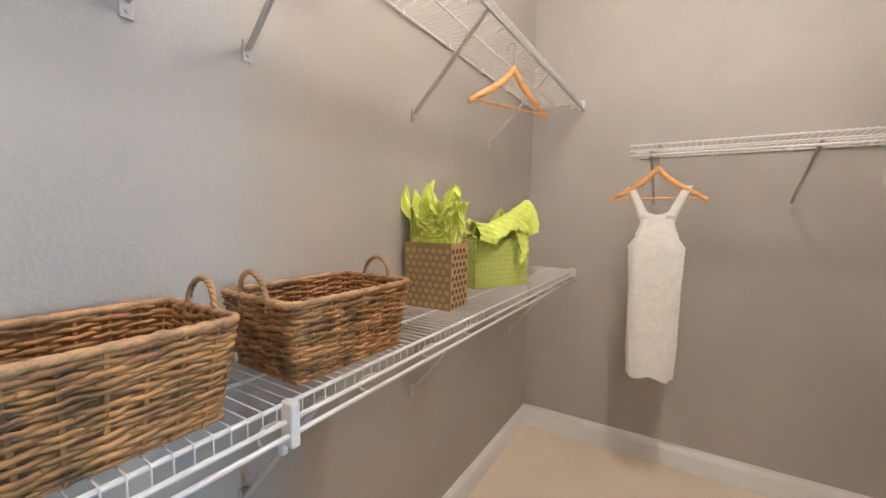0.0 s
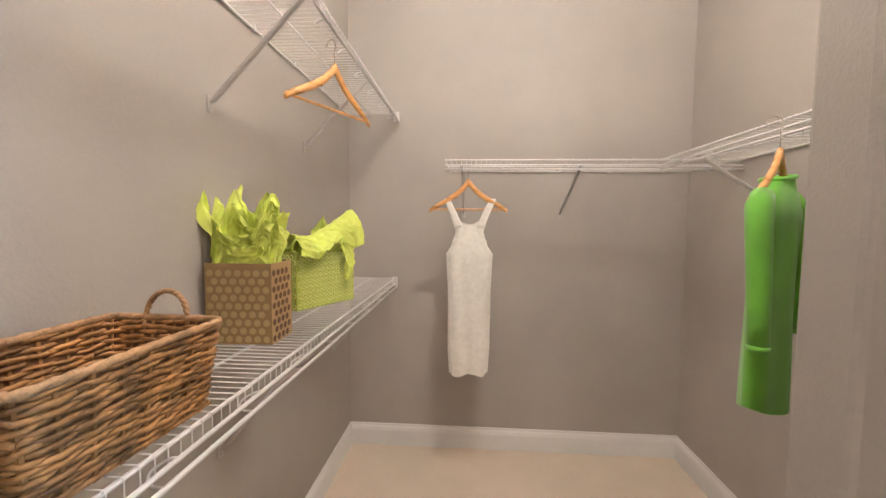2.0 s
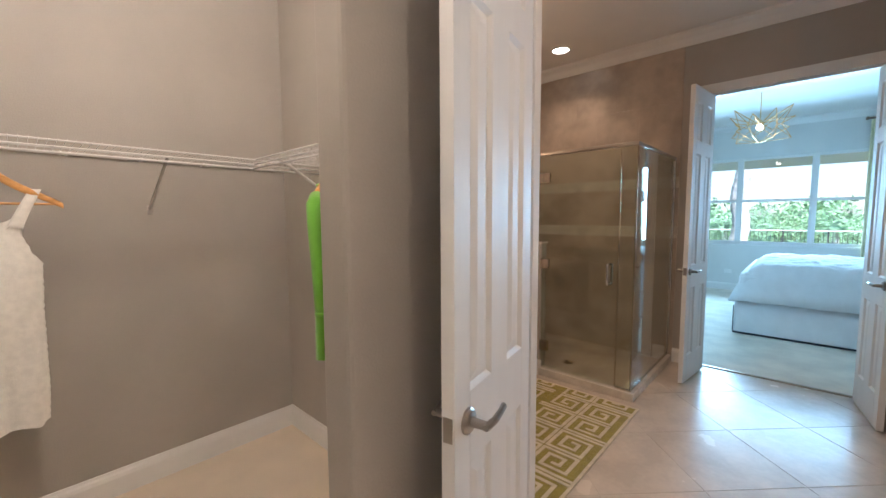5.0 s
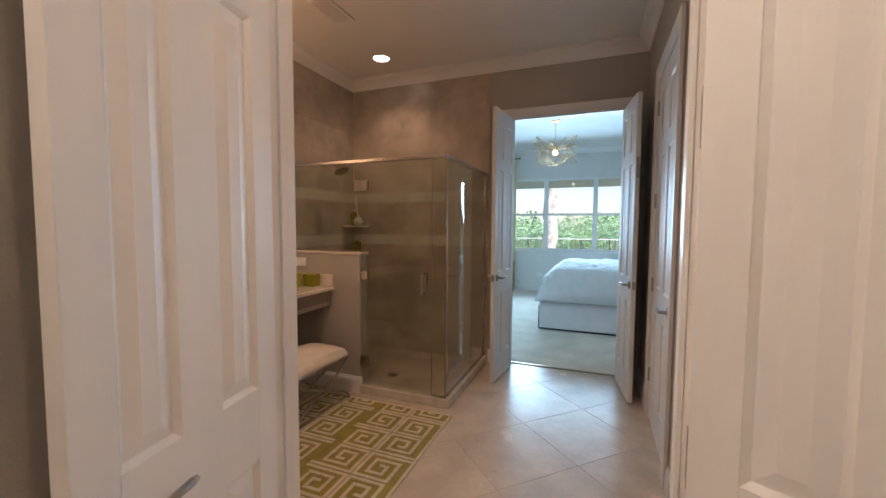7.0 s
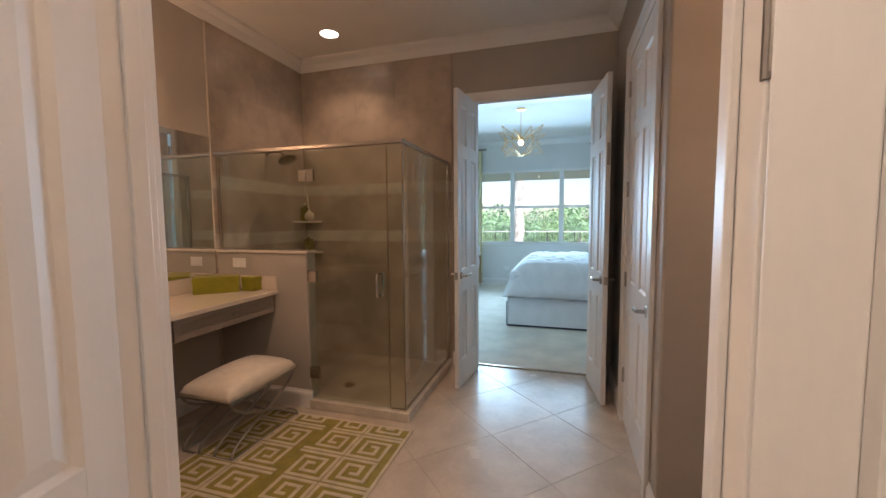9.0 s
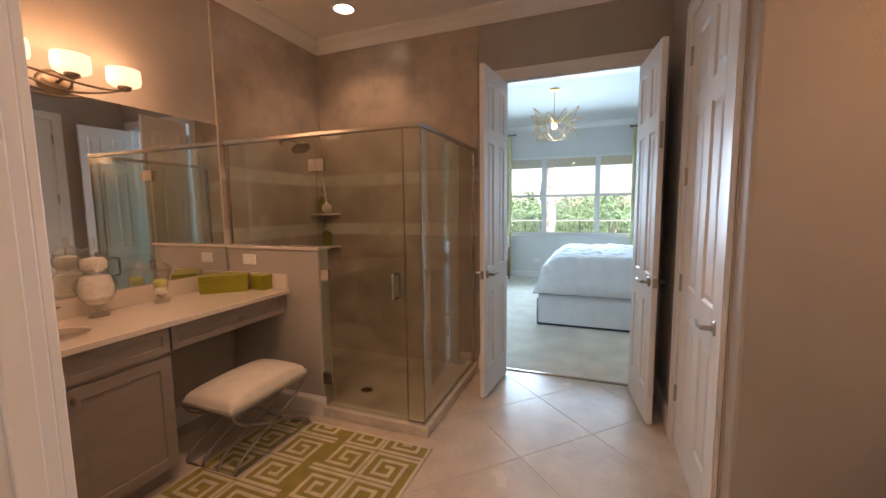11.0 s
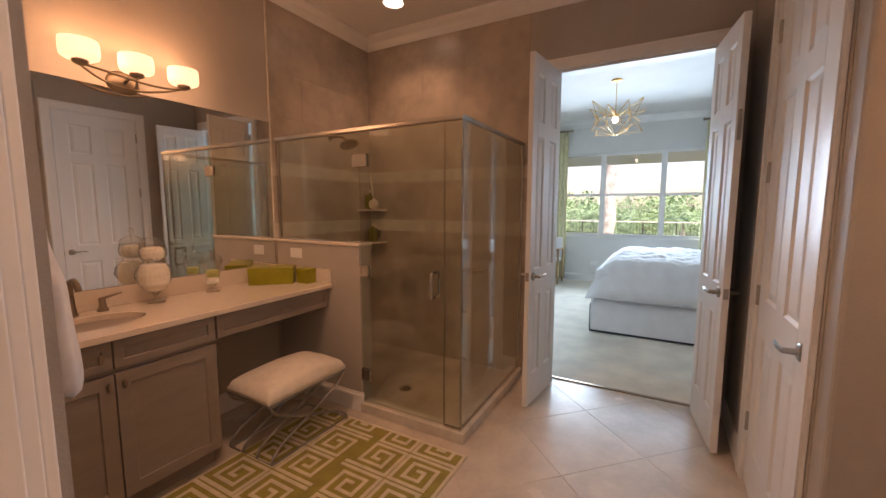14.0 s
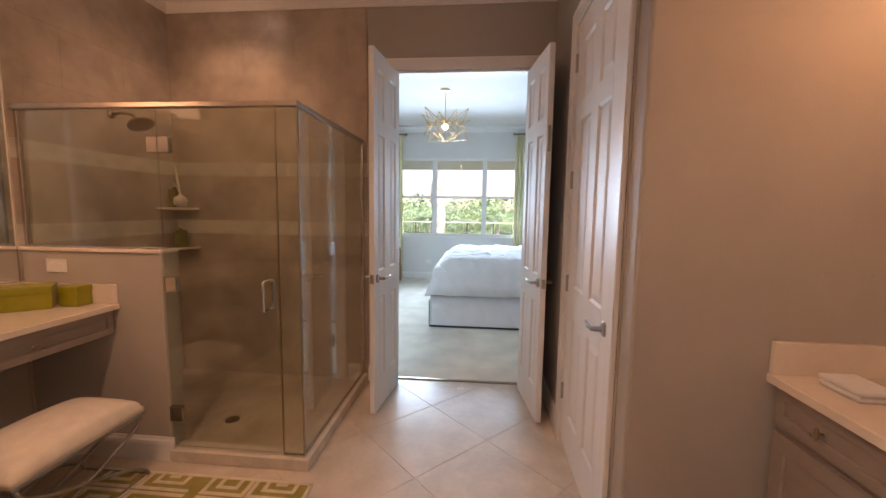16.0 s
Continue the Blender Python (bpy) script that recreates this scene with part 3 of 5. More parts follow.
shirt = thing("shirt", "lime green long-sleeved knit top on a wooden hanger", "shirt")
bm = bmesh.new()
secs = []
N = 40
for i in range(41):
    h = 0.60 * i / 40
    w = lerp([(0, 0.118), (0.1, 0.122), (0.40, 0.12), (0.50, 0.135), (0.555, 0.105), (0.585, 0.066), (0.60, 0.056)], h)
    d = lerp([(0, 0.05), (0.3, 0.045), (0.5, 0.05), (0.6, 0.036)], h)
    ring = []
    for k in range(N):
        a = 2 * math.pi * k / N
        f = 1 + 0.09 * math.sin(a * 4 + 0.8 + h * 2) * (1 - h * 1.2) + 0.05 * math.sin(a * 7)
        ring.append((0.0 + w * math.cos(a) * (0.97 + 0.03 * f), 0.0 + d * math.sin(a) * f, 0.905 + h + (0.012 * math.cos(a * 2) * (1 - h) if i < 6 else 0)))
    secs.append(ring)
loft(bm, secs, N)
part("body", bm, GREEN_KNIT, shirt, smooth=True)
for s in (-1, 1):
    bm = bmesh.new()
    tube(bm, [(0.0 + s * 0.105, 0.0, 1.455), (0.0 + s * 0.135, -0.005, 1.43), (0.0 + s * 0.150, -0.012, 1.37), (0.0 + s * 0.156, -0.02, 1.25), (0.0 + s * 0.158, -0.025, 1.15), (0.0 + s * 0.158, -0.028, 1.09)], 0.031, 14, taper=[0.9, 1.05, 1.0, 0.9, 0.85, 0.82])
    part("sleeve", bm, GREEN_KNIT, shirt, smooth=True)
    bm = bmesh.new()
    tube(bm, [(0.0 + s * 0.158, -0.028, 1.094), (0.0 + s * 0.158, -0.028, 1.080)], 0.0265, 14)
    part("cuff", bm, GREEN_KNIT, shirt, smooth=True)
bm = bmesh.new()
tube(bm, [(0.0 + 0.057 * math.cos(a), 0.0 + 0.037 * math.sin(a), 1.505 + 0.008 * math.cos(a)) for a in [2 * math.pi * k / 24 for k in range(24)]], 0.006, 8, closed=True)
part("collar", bm, GREEN_KNIT, shirt, smooth=True)
shirt.matrix_world = pose(0.758, 1.275, -0.103, 0, 0, 37) @ Matrix.Diagonal((1, 1, 1.088, 1))


# darker copy of the wicker, with the shade between strands in its colour
WICKER_SHADED = mat("shaded_wicker", (0.13, 0.06, 0.02), 0.7, vary=0.3, scale=30, fine=160, bump=0.3)


# ---- baskets ----
def basket(m, label, length=0.335, depth=0.225, height=0.152, seed=1):
    """Local x along the long side, y across, z up from its base; flares towards the rim."""
    rnd = random.Random(seed)
    ob = thing("wicker_basket", label, "basket", "wicker baskets on the shelf")

    def loop(h, n, off=0.0, wave=None):
        f = 0.86 + 0.14 * h / height
        a, b, r = length / 2 * f + off, depth / 2 * f + off, 0.022
        pts = []
        per = 4 * (a + b)
        for i in range(n):
            s = per * i / n
            if s < 2 * a:
                p, nr = (-a + s, -b), (0, -1)
            elif s < 2 * a + 2 * b:
                p, nr = (a, -b + s - 2 * a), (1, 0)
            elif s < 4 * a + 2 * b:
                p, nr = (a - (s - 2 * a - 2 * b), b), (0, 1)
            else:
                p, nr = (-a, b - (s - 4 * a - 2 * b)), (-1, 0)
            x, y = p
            cx, cy = max(-a + r, min(a - r, x)), max(-b + r, min(b - r, y))
            dx, dy = x - cx, y - cy
            q = math.hypot(dx, dy)
            if q > r:
                x, y = cx + dx * r / q, cy + dy * r / q
                nr = (dx / q, dy / q)
            o = wave(i) if wave else 0.0
            pts.append((x + nr[0] * o, y + nr[1] * o, h))
        return pts

    stakes, rows = 26, 22
    n = stakes * 4
    bm = bmesh.new()
    for j in range(rows):
        h = 0.008 + (height - 0.014) * j / (rows - 1)
        ph = rnd.uniform(-0.3, 0.3)
        pts = loop(h, n, 0, lambda i: 0.0036 * math.cos(math.pi * (i / 4 + j)) + rnd.uniform(-0.0008, 0.0008))
        pts = [(x, y, z + rnd.uniform(-0.0016, 0.0016) + 0.002 * math.sin(i * 0.21 + ph * 9)) for i, (x, y, z) in enumerate(pts)]
        # each round is worked with several lengths of cane
        cut = rnd.randrange(n)
        pts = pts[cut:] + pts[:cut]
        step = n // 4
        for q in range(4):
            seg = pts[q * step:(q + 1) * step + 1] if q < 3 else pts[q * step:] + pts[:1]
            tube(bm, seg, 0.0043 * rnd.uniform(0.8, 1.15), 6)
    part("weave", bm, WICKER, ob, "brown woven cane", smooth=True)
    bm = bmesh.new()
    for i in range(stakes):
        a, b = loop(0.002, stakes)[i], loop(height, stakes)[i]
        tube(bm, [a, b], 0.0042, 5)
    part("stake_weave", bm, WICKER, ob)["kind"] = "stuff"
    for k in range(2):
        bm = bmesh.new()
        nn = 264
        base = loop(height + 0.002, nn)
        pts = []
        for i, p in enumerate(base):
            w = i * 0.5 + k * math.pi
            d = Vector((p[0], p[1], 0)).normalized()
            pts.append((p[0] + d.x * 0.0016 * math.cos(w), p[1] + d.y * 0.0016 * math.cos(w), p[2] + 0.0016 * math.sin(w)))
        tube(bm, pts, 0.0058, 6, closed=True)
        part("rim", bm, WICKER_RIM, ob, smooth=True)
    # added thin wall behind the weave; its dark colour stands for shaded gaps
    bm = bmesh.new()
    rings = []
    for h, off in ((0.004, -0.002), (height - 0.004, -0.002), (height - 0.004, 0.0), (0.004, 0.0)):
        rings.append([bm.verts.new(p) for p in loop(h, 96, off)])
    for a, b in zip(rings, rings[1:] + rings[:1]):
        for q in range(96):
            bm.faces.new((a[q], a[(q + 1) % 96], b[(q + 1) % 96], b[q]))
    part("gap_shade_lining", bm, WICKER_SHADED, ob)
    f = 0.88
    part("base", slab(-length / 2 * f, length / 2 * f, -depth / 2 * f, depth / 2 * f, 0.001, 0.008, 0.003), WICKER, ob)
    for s in (-1, 1):
        for k in range(2):
            bm = bmesh.new()
            pts = []
            for i in range(65):
                a = math.pi * i / 64
                w = i * 0.8 + k * math.pi
                pts.append((s * (length / 2 - 0.002) + 0.0018 * math.cos(w) + s * 0.006 * math.sin(a), -0.043 * math.cos(a) * (1 + 0.03 * math.sin(w)), height - 0.02 + 0.072 * math.sin(a) ** 0.75 + 0.0016 * math.sin(w)))
            tube(bm, pts, 0.0040, 6)
            part("handle", bm, WICKER_RIM, ob, smooth=True)
    ob.matrix_world = m
    return ob


basket(pose(-0.682, 0.617, 1.064, 0, 0, 88.5), "rectangular brown wicker basket with two looped handles", seed=3)
basket(pose(-0.686, 0.190, 1.064, 0, 0, 90), "rectangular brown wicker basket standing empty on the shelf", seed=5)

# ---- gift bags ----
KRAFT = mat("brown_kraft_paper", (0.29, 0.195, 0.078), 0.6, vary=0.08, scale=8, fine=200, bump=0.08)
GOLD_DOT = mat("gold_printed_dots", (0.47, 0.35, 0.16), 0.32, metal=0.35, vary=0.08, fine=60, bump=0.0)
BROWN_DOT = mat("dark_brown_dots", (0.12, 0.055, 0.02), 0.5, vary=0.08, bump=0.0)
KRAFT_SIDE = mat("pale_kraft_paper", (0.48, 0.32, 0.14), 0.6, vary=0.08, scale=8, fine=200, bump=0.08)
LIME_PAPER = mat("lime_printed_paper", (0.40, 0.47, 0.06), 0.42, vary=0.10, scale=9, fine=120, bump=0.05)
LIME_PRINT = mat("pale_lime_rings", (0.66, 0.70, 0.22), 0.3, metal=0.2, vary=0.08, bump=0.0)
TISSUE = mat("lime_tissue_paper", (0.70, 0.78, 0.13), 0.6, vary=0.10, scale=14, fine=80, bump=0.25, subsurface=0.25)


def hexes(w, h, pitch, margin):
    out, row, z = [], 0, margin
    while z < h - margin * 0.6:
        x = margin + (pitch / 2 if row % 2 else 0)
        while x < w - margin * 0.6:
            out.append((x, z))
            x += pitch
        z += pitch * 0.87
        row += 1
    return out


def gift_bag(name, w, d, h, m, label, paper, front_print, side_print, ring, side_paper):
    ob = thing(name, label, "gift bag", "gift bags on the shelf")
    t = 0.0012
    part("front_panel", slab(-w / 2, w / 2, -d / 2, -d / 2 + t, 0, h), paper, ob)
    part("back_panel", slab(-w / 2, w / 2, d / 2 - t, d / 2, 0, h), paper, ob)
    part("side_panel", slab(-w / 2, -w / 2 + t, -d / 2 + t, d / 2 - t, 0, h), side_paper, ob)
    part("side_panel", slab(w / 2 - t, w / 2, -d / 2 + t, d / 2 - t, 0, h), side_paper, ob)
    part("bottom", slab(-w / 2 + t, w / 2 - t, -d / 2 + t, d / 2 - t, 0.0, 0.002), paper, ob)
    for face, width, ink in (("front", w, front_print), ("right", d, side_print), ("left", d, side_print)):
        bm = bmesh.new()
        for x, z in hexes(width, h, 0.026 if not ring else 0.024, 0.014):
            if face == "front":
                c, ax = Vector((x - w / 2, -d / 2 - 0.0003, z)), pose(0, 0, 0, 90)
            elif face == "right":
                c, ax = Vector((w / 2 + 0.0003, x - d / 2, z)), pose(0, 0, 0, 90, 0, 90)
            else:
                c, ax = Vector((-w / 2 - 0.0003, x - d / 2, z)), pose(0, 0, 0, 90, 0, -90)
            mm = Matrix.Translation(c) @ ax
            if ring:
                tube(bm, [mm @ Vector((0.0085 * math.cos(a), 0.0085 * math.sin(a), 0)) for a in [2 * math.pi * q / 12 for q in range(12)]], 0.0020, 4, closed=True)
            else:
                lathe(bm, [(0.0092, 0), (0.0092, 0.0006)], 12, mm)
        part("ring_print" if ring else "dot_print", bm, ink, ob)["kind"] = "stuff"
    ob.matrix_world = m
    return ob


def tissue(m, label, w, d, leaves, seed):
    """Crumpled sheets that stand out of a bag's mouth."""
    rnd = random.Random(seed)
    ob = thing("tissue_paper", label, "tissue paper")
    for bx, by, lean_x, lean_y, hgt, wid, turn in leaves:
        bm = bmesh.new()
        s1, s2 = rnd.uniform(0, 50), rnd.uniform(0, 50)
        base = pose(bx, by, -0.05, 0, 0, turn)
        first, second = rnd.uniform(0.05, 0.3), rnd.uniform(0.6, 0.95)

        def f(u, v):
            x = (v - 0.5) * wid * (0.66 + 0.56 * u)
            peak = max(0, 1 - abs(v - first) * 4.2) + 0.75 * max(0, 1 - abs(v - second) * 4.8)
            z = (0.05 + hgt) * u * (0.72 + 0.33 * peak + 0.07 * noise.noise((v * 3.3 + s1, s2, 0.3)))
            q = Vector((v * 2.6 + s1, u * 2.2 + s2, 0.0))
            y = 0.030 * noise.noise(q) + 0.026 * abs(noise.noise(q * 2.0)) + 0.010 * abs(noise.noise(q * 4.3))
            p = base @ Vector((x, y * (0.4 + u), z))
            return p + Vector((lean_x * u ** 1.5, lean_y * u ** 1.5, 0))

        sheet(bm, f, 22, 22)
        o = part("sheet", bm, TISSUE, ob)
        o.modifiers.new("thickness", "SOLIDIFY").thickness = 0.0006
    ob.matrix_world = m
    return ob


gift_bag("gift_bag", 0.185, 0.125, 0.222, pose(-0.738, 1.168, 1.064, 0, 0, 1.5), "brown paper gift bag printed with gold dots", KRAFT, GOLD_DOT, BROWN_DOT, False, KRAFT_SIDE)
tissue(pose(-0.738, 1.168, 1.286), "lime green tissue paper in a brown gift bag", 0.16, 0.1, [
    (-0.005, 0.042, -0.004, 0.015, 0.222, 0.155, 0), (-0.01, 0.012, 0.0, 0.0, 0.205, 0.15, 8), (-0.068, 0.0, -0.022, -0.005, 0.185, 0.10, 82),
    (0.0, -0.035, 0.0, -0.03, 0.125, 0.165, -3), (0.07, 0.0, 0.016, 0.0, 0.165, 0.105, 86), (0.015, -0.012, 0.008, -0.012, 0.165, 0.15, -12)], 4)
gift_bag("gift_bag", 0.30, 0.095, 0.222, pose(-0.727, 1.655, 1.064, 0, 0, 63), "lime green paper gift bag with a ring print", LIME_PAPER, LIME_PRINT, LIME_PRINT, True, LIME_PAPER)
tissue(pose(-0.727, 1.655, 1.286, 0, 0, 63), "lime green tissue paper spilling over a gift bag", 0.28, 0.09, [
    (-0.03, 0.015, -0.01, 0.0, 0.075, 0.20, 3), (0.06, 0.02, 0.03, 0.0, 0.14, 0.17, 5), (-0.12, 0.0, -0.012, 0.0, 0.05, 0.08, 80)], 9)
bm = bmesh.new()


def ruffle(u, v):
    """A wide sheet that rises out of the mouth, folds over and falls on the front."""
    rise = min(1, max(0, (v - 0.25) / 0.7))
    top = 0.060 + 0.105 * rise * rise * (3 - 2 * rise) + 0.012 * noise.noise((v * 4, 1.7, 0.4))
    q = Vector((v * 3.4 + 7, u * 3.0, 1.9))
    crease = 0.024 * noise.noise(q) + 0.024 * abs(noise.noise(q * 2.0)) + 0.008 * abs(noise.noise(q * 4.6))
    x = -0.150 + 0.335 * v + 0.014 * noise.noise((u * 3, v * 3, 6.1))
    if u < 0.45:
        k = u / 0.45
        y, z = 0.030 - 0.030 * k, -0.04 + (top + 0.04) * k
    else:
        k = (u - 0.45) / 0.55
        fall = top + 0.012 - 0.045 * rise + 0.022 * math.sin(v * 9.0)
        y, z = -0.074 * math.sin(k * 1.5708), top - fall * k ** 1.6
    return pose(-0.727, 1.655, 1.286, 0, 0, 63) @ Vector((x, y - abs(crease) * min(1, u * 2), z + 0.5 * crease * u))


sheet(bm, ruffle, 30, 36)
o = part("tissue_paper", bm, TISSUE)
o.modifiers.new("thickness", "SOLIDIFY").thickness = 0.0006
tagged(o, "wide lime tissue sheet folded over a gift bag's mouth", "tissue paper")
bm = bmesh.new()


def drape(u, v):
    x = 0.06 + 0.085 * (v - 0.15) * (1 - 0.45 * u)
    z = 0.04 - 0.17 * u * (1 - 0.5 * abs(v - 0.4))
    y = -0.062 - 0.03 * math.sin(u * 2.4) + 0.02 * noise.noise((u * 5, v * 6, 3.3))
    return pose(-0.727, 1.655, 1.286, 0, 0, 63) @ Vector((x, y, z))


sheet(bm, drape, 16, 12)
o = part("tissue_paper", bm, TISSUE)
o.modifiers.new("thickness", "SOLIDIFY").thickness = 0.0006
tagged(o, "lime tissue sheet hanging down a gift bag", "tissue paper")

# ---- closet ceiling lamp ----
ceil_lamp = thing("ceiling_lamp", "flush white glass closet ceiling lamp", "lamp")
bm = bmesh.new()
lathe(bm, [(0.15, 3.02), (0.155, 3.035), (0.155, 3.049)], 32, pose(0.15, 0.88, 0))
part("base_ring", bm, NICKEL, ceil_lamp)
copy_thing(ceil_lamp, pose(0.15, -1.63, 0))

# near-black colour that stands for the shade inside the ceiling vent
VENT_SHADOW = mat("dark_vent_shadow", (0.05, 0.045, 0.04), 0.8, vary=0.05, bump=0.0)
# ---- bathroom floor ----
floor = structure("floor_bathroom", slab(1.135, 4.24, -1.8, 2.6, -0.1, -0.0015), GROUT, "glossy beige tiles laid on the diagonal", "floor")


def clip(poly, axis, limit, keep_greater):
    out = []
    for i in range(len(poly)):
        a, b = poly[i - 1], poly[i]
        ia, ib = (a[axis] >= limit) == keep_greater, (b[axis] >= limit) == keep_greater
        if ia != ib:
            s = (limit - a[axis]) / (b[axis] - a[axis])
            out.append((a[0] + (b[0] - a[0]) * s, a[1] + (b[1] - a[1]) * s))
        if ib:
            out.append(b)
    return out


def area(poly):
    return abs(sum(poly[i - 1][0] * poly[i][1] - poly[i][0] * poly[i - 1][1] for i in range(len(poly)))) / 2


def prism(poly, z0, z1, inset=0.0015):
    bm = bmesh.new()
    cx, cy = sum(p[0] for p in poly) / len(poly), sum(p[1] for p in poly) / len(poly)
    lo = [bm.verts.new((x, y, z0)) for x, y in poly]
    mid = [bm.verts.new((x, y, z1 - inset)) for x, y in poly]
    top = [bm.verts.new((x + (cx - x) * 0.006, y + (cy - y) * 0.006, z1)) for x, y in poly]
    k = len(poly)
    for a, b in ((lo, mid), (mid, top)):
        for i in range(k):
            bm.faces.new((a[i], a[(i + 1) % k], b[(i + 1) % k], b[i]))
    bm.faces.new(top)
    return bm


T, half = 0.55, 0.55 / 2 - 0.0012
for i in range(-9, 10):
    for j in range(-9, 10):
        c45 = math.sqrt(0.5)
        cx = 3.028 + ((i + 0.5) - (j + 0.5)) * T * c45
        cy = 0.245 + ((i + 0.5) + (j + 0.5)) * T * c45
        sq = [(cx + (a - b) * half * c45, cy + (a + b) * half * c45) for a, b in ((-1, -1), (1, -1), (1, 1), (-1, 1))]
        for axis, limit, keep in ((0, 1.137, True), (0, 4.238, False), (1, -1.629, True), (1, 2.459, False)):
            sq = clip(sq, axis, limit, keep) if sq else sq
        if len(sq) >= 3 and area(sq) > 0.002:
            part("tile", prism(sq, -0.02, 0.0), TILE, floor)
structure("threshold_bedroom", slab(4.225, 4.255, BED_S, BED_N, -0.02, 0.01, 0.004), BRONZE, "bronze strip between tile and carpet", "trim")
structure("threshold_closet", slab(1.12, 1.15, DOOR_S, DOOR_N, -0.02, 0.006, 0.003), BRONZE, "bronze strip between carpet and tile", "trim")

vent = thing("ceiling_vent", "slatted white air vent in the bathroom ceiling", "vent")
bm = bmesh.new()
for x0, x1, y0, y1 in ((2.66, 3.0, 1.63, 1.65), (2.66, 3.0, 1.79, 1.81), (2.66, 2.68, 1.65, 1.79), (2.98, 3.0, 1.65, 1.79)):
    box(bm, x0, x1, y0, y1, CEILING - 0.012, CEILING - 0.0005, 0.002)
part("frame", bm, WHITE, vent)
# dark sheet above the slats, painted as the vent's inner shadow
part("shadow_backing", slab(2.68, 2.98, 1.65, 1.79, CEILING - 0.002, CEILING - 0.0004), VENT_SHADOW, vent)
for k in range(9):
    y = 1.657 + k * 0.0158
    part("slat", slab(2.68, 2.98, y - 0.006, y + 0.006, CEILING - 0.010, CEILING - 0.008), WHITE, vent)

# ---- shower ----
SX, SY = 3.042, 0.858
tiling = structure("wall_shower_tiling", slab(3.018, EAST - 0.001, NORTH - 0.003, NORTH - 0.0005, 0, CEILING - 0.11), SHOWER_GROUT, "mottled beige shower wall tiles with two pale bands", "wall")
tiling2 = structure("wall_shower_tiling_east", slab(EAST - 0.003, EAST - 0.0005, 0.816, NORTH - 0.003, 0, CEILING - 0.11), SHOWER_GROUT, "mottled beige shower wall tiles with two pale bands", "wall")
ROWS_Z = [0.0, 0.30, 0.60, 0.90, 1.20, 1.31, 1.67, 1.775, 2.12, 2.46, 2.80, 2.938]
for r, (z0, z1) in enumerate(zip(ROWS_Z, ROWS_Z[1:])):
    band = r in (4, 6)
    wide = 0.42
    for wall, lo, hi in ((tiling, 3.02, EAST - 0.012), (tiling2, 0.818, NORTH - 0.012)):
        s = hi - (wide / 2 if r % 2 else 0)
        edges = [hi]
        while s > lo + 0.05:
            if s < hi - 0.02:
                edges.append(s)
            s -= wide
        edges.append(lo)
        for b, a in zip(edges, edges[1:]):
            g = 0.0003
            if wall is tiling:
                part("tile", slab(a + g, b - g, NORTH - 0.011, NORTH - 0.002, z0 + g, z1 - g, 0.0004), SHOWER_BAND if band else SHOWER_TILE, wall)
            else:
                part("tile", slab(EAST - 0.011, EAST - 0.002, a + g, b - g, z0 + g, z1 - g, 0.0004), SHOWER_BAND if band else SHOWER_TILE, wall)
structure("tile_edge_trim", slab(3.009, 3.0175, NORTH - 0.014, NORTH - 0.0005, 1.19, CEILING - 0.11, 0.001), SHOWER_BAND, "pale edge trim where the shower tiles begin", "trim")
bm = bmesh.new()
box(bm, 3.012, 3.115, 0.822, 1.62, 0.0005, 0.066, 0.004)
box(bm, 3.115, EAST - 0.012, 0.822, 0.925, 0.0005, 0.066, 0.004)
structure("shower_curb", bm, SHOWER_BAND, "beige tiled shower curb", "curb")
structure("shower_floor", slab(3.115, EAST - 0.012, 0.925, NORTH - 0.012, 0.0005, 0.014), SHOWER_TILE, "beige shower floor", "floor")
bm = bmesh.new()
lathe(bm, [(0.045, 0.0145), (0.045, 0.019), (0.038, 0.020)], 24, pose(3.44, 1.535, 0))
for k in range(-3, 4):
    box(bm, 3.44 - 0.03, 3.44 + 0.03, 1.535 + k * 0.009 - 0.002, 1.535 + k * 0.009 + 0.002, 0.0195, 0.0215)
tagged(part("shower_drain", bm, BRONZE), "round dark metal drain in the shower floor", "drain")

pony = structure("wall_pony", slab(3.03, 3.14, 1.622, NORTH - 0.012, 0, 1.168, 0.006), WALL, "greige half wall beside the shower", "wall")
structure("pony_cap", slab(3.018, 3.152, 1.612, NORTH - 0.012, 1.168, 1.188, 0.004), QUARTZ, "cream stone cap on the half wall", "trim")

enclosure = thing("shower_enclosure", "frameless glass shower enclosure with nickel header", "shower")
panes = []
panes.append(part("fixed_pane", slab(SX + 0.012, SX + 0.022, 1.628, NORTH - 0.03, 1.196, 1.925), GLASS, enclosure, "clear glass on the half wall"))
panes.append(part("fixed_pane", slab(SX - 0.005, SX + 0.005, SY - 0.003, 0.967, 0.072, 1.925), GLASS, enclosure))
panes.append(part("return_pane", slab(SX + 0.006, EAST - 0.03, SY - 0.005, SY + 0.005, 0.072, 1.925), GLASS, enclosure))
sdoor = part("shower_door", slab(SX - 0.005, SX + 0.005, 0.972, 1.612, 0.080, 1.918), GLASS, enclosure, "hinged clear glass door")
panes.append(sdoor)
for p in panes:
    p.visible_shadow = False
bm = bmesh.new()
box(bm, SX - 0.013, SX + 0.024, SY - 0.012, NORTH - 0.014, 1.925, 1.952, 0.003)
box(bm, SX + 0.024, EAST - 0.013, SY - 0.012, SY + 0.012, 1.925, 1.952, 0.003)
part("header_rail", bm, NICKEL, enclosure, "brushed nickel header")
part("wall_channel", slab(SX + 0.006, SX + 0.028, NORTH - 0.034, NORTH - 0.014, 1.19, 1.925, 0.002), CHROME, enclosure)
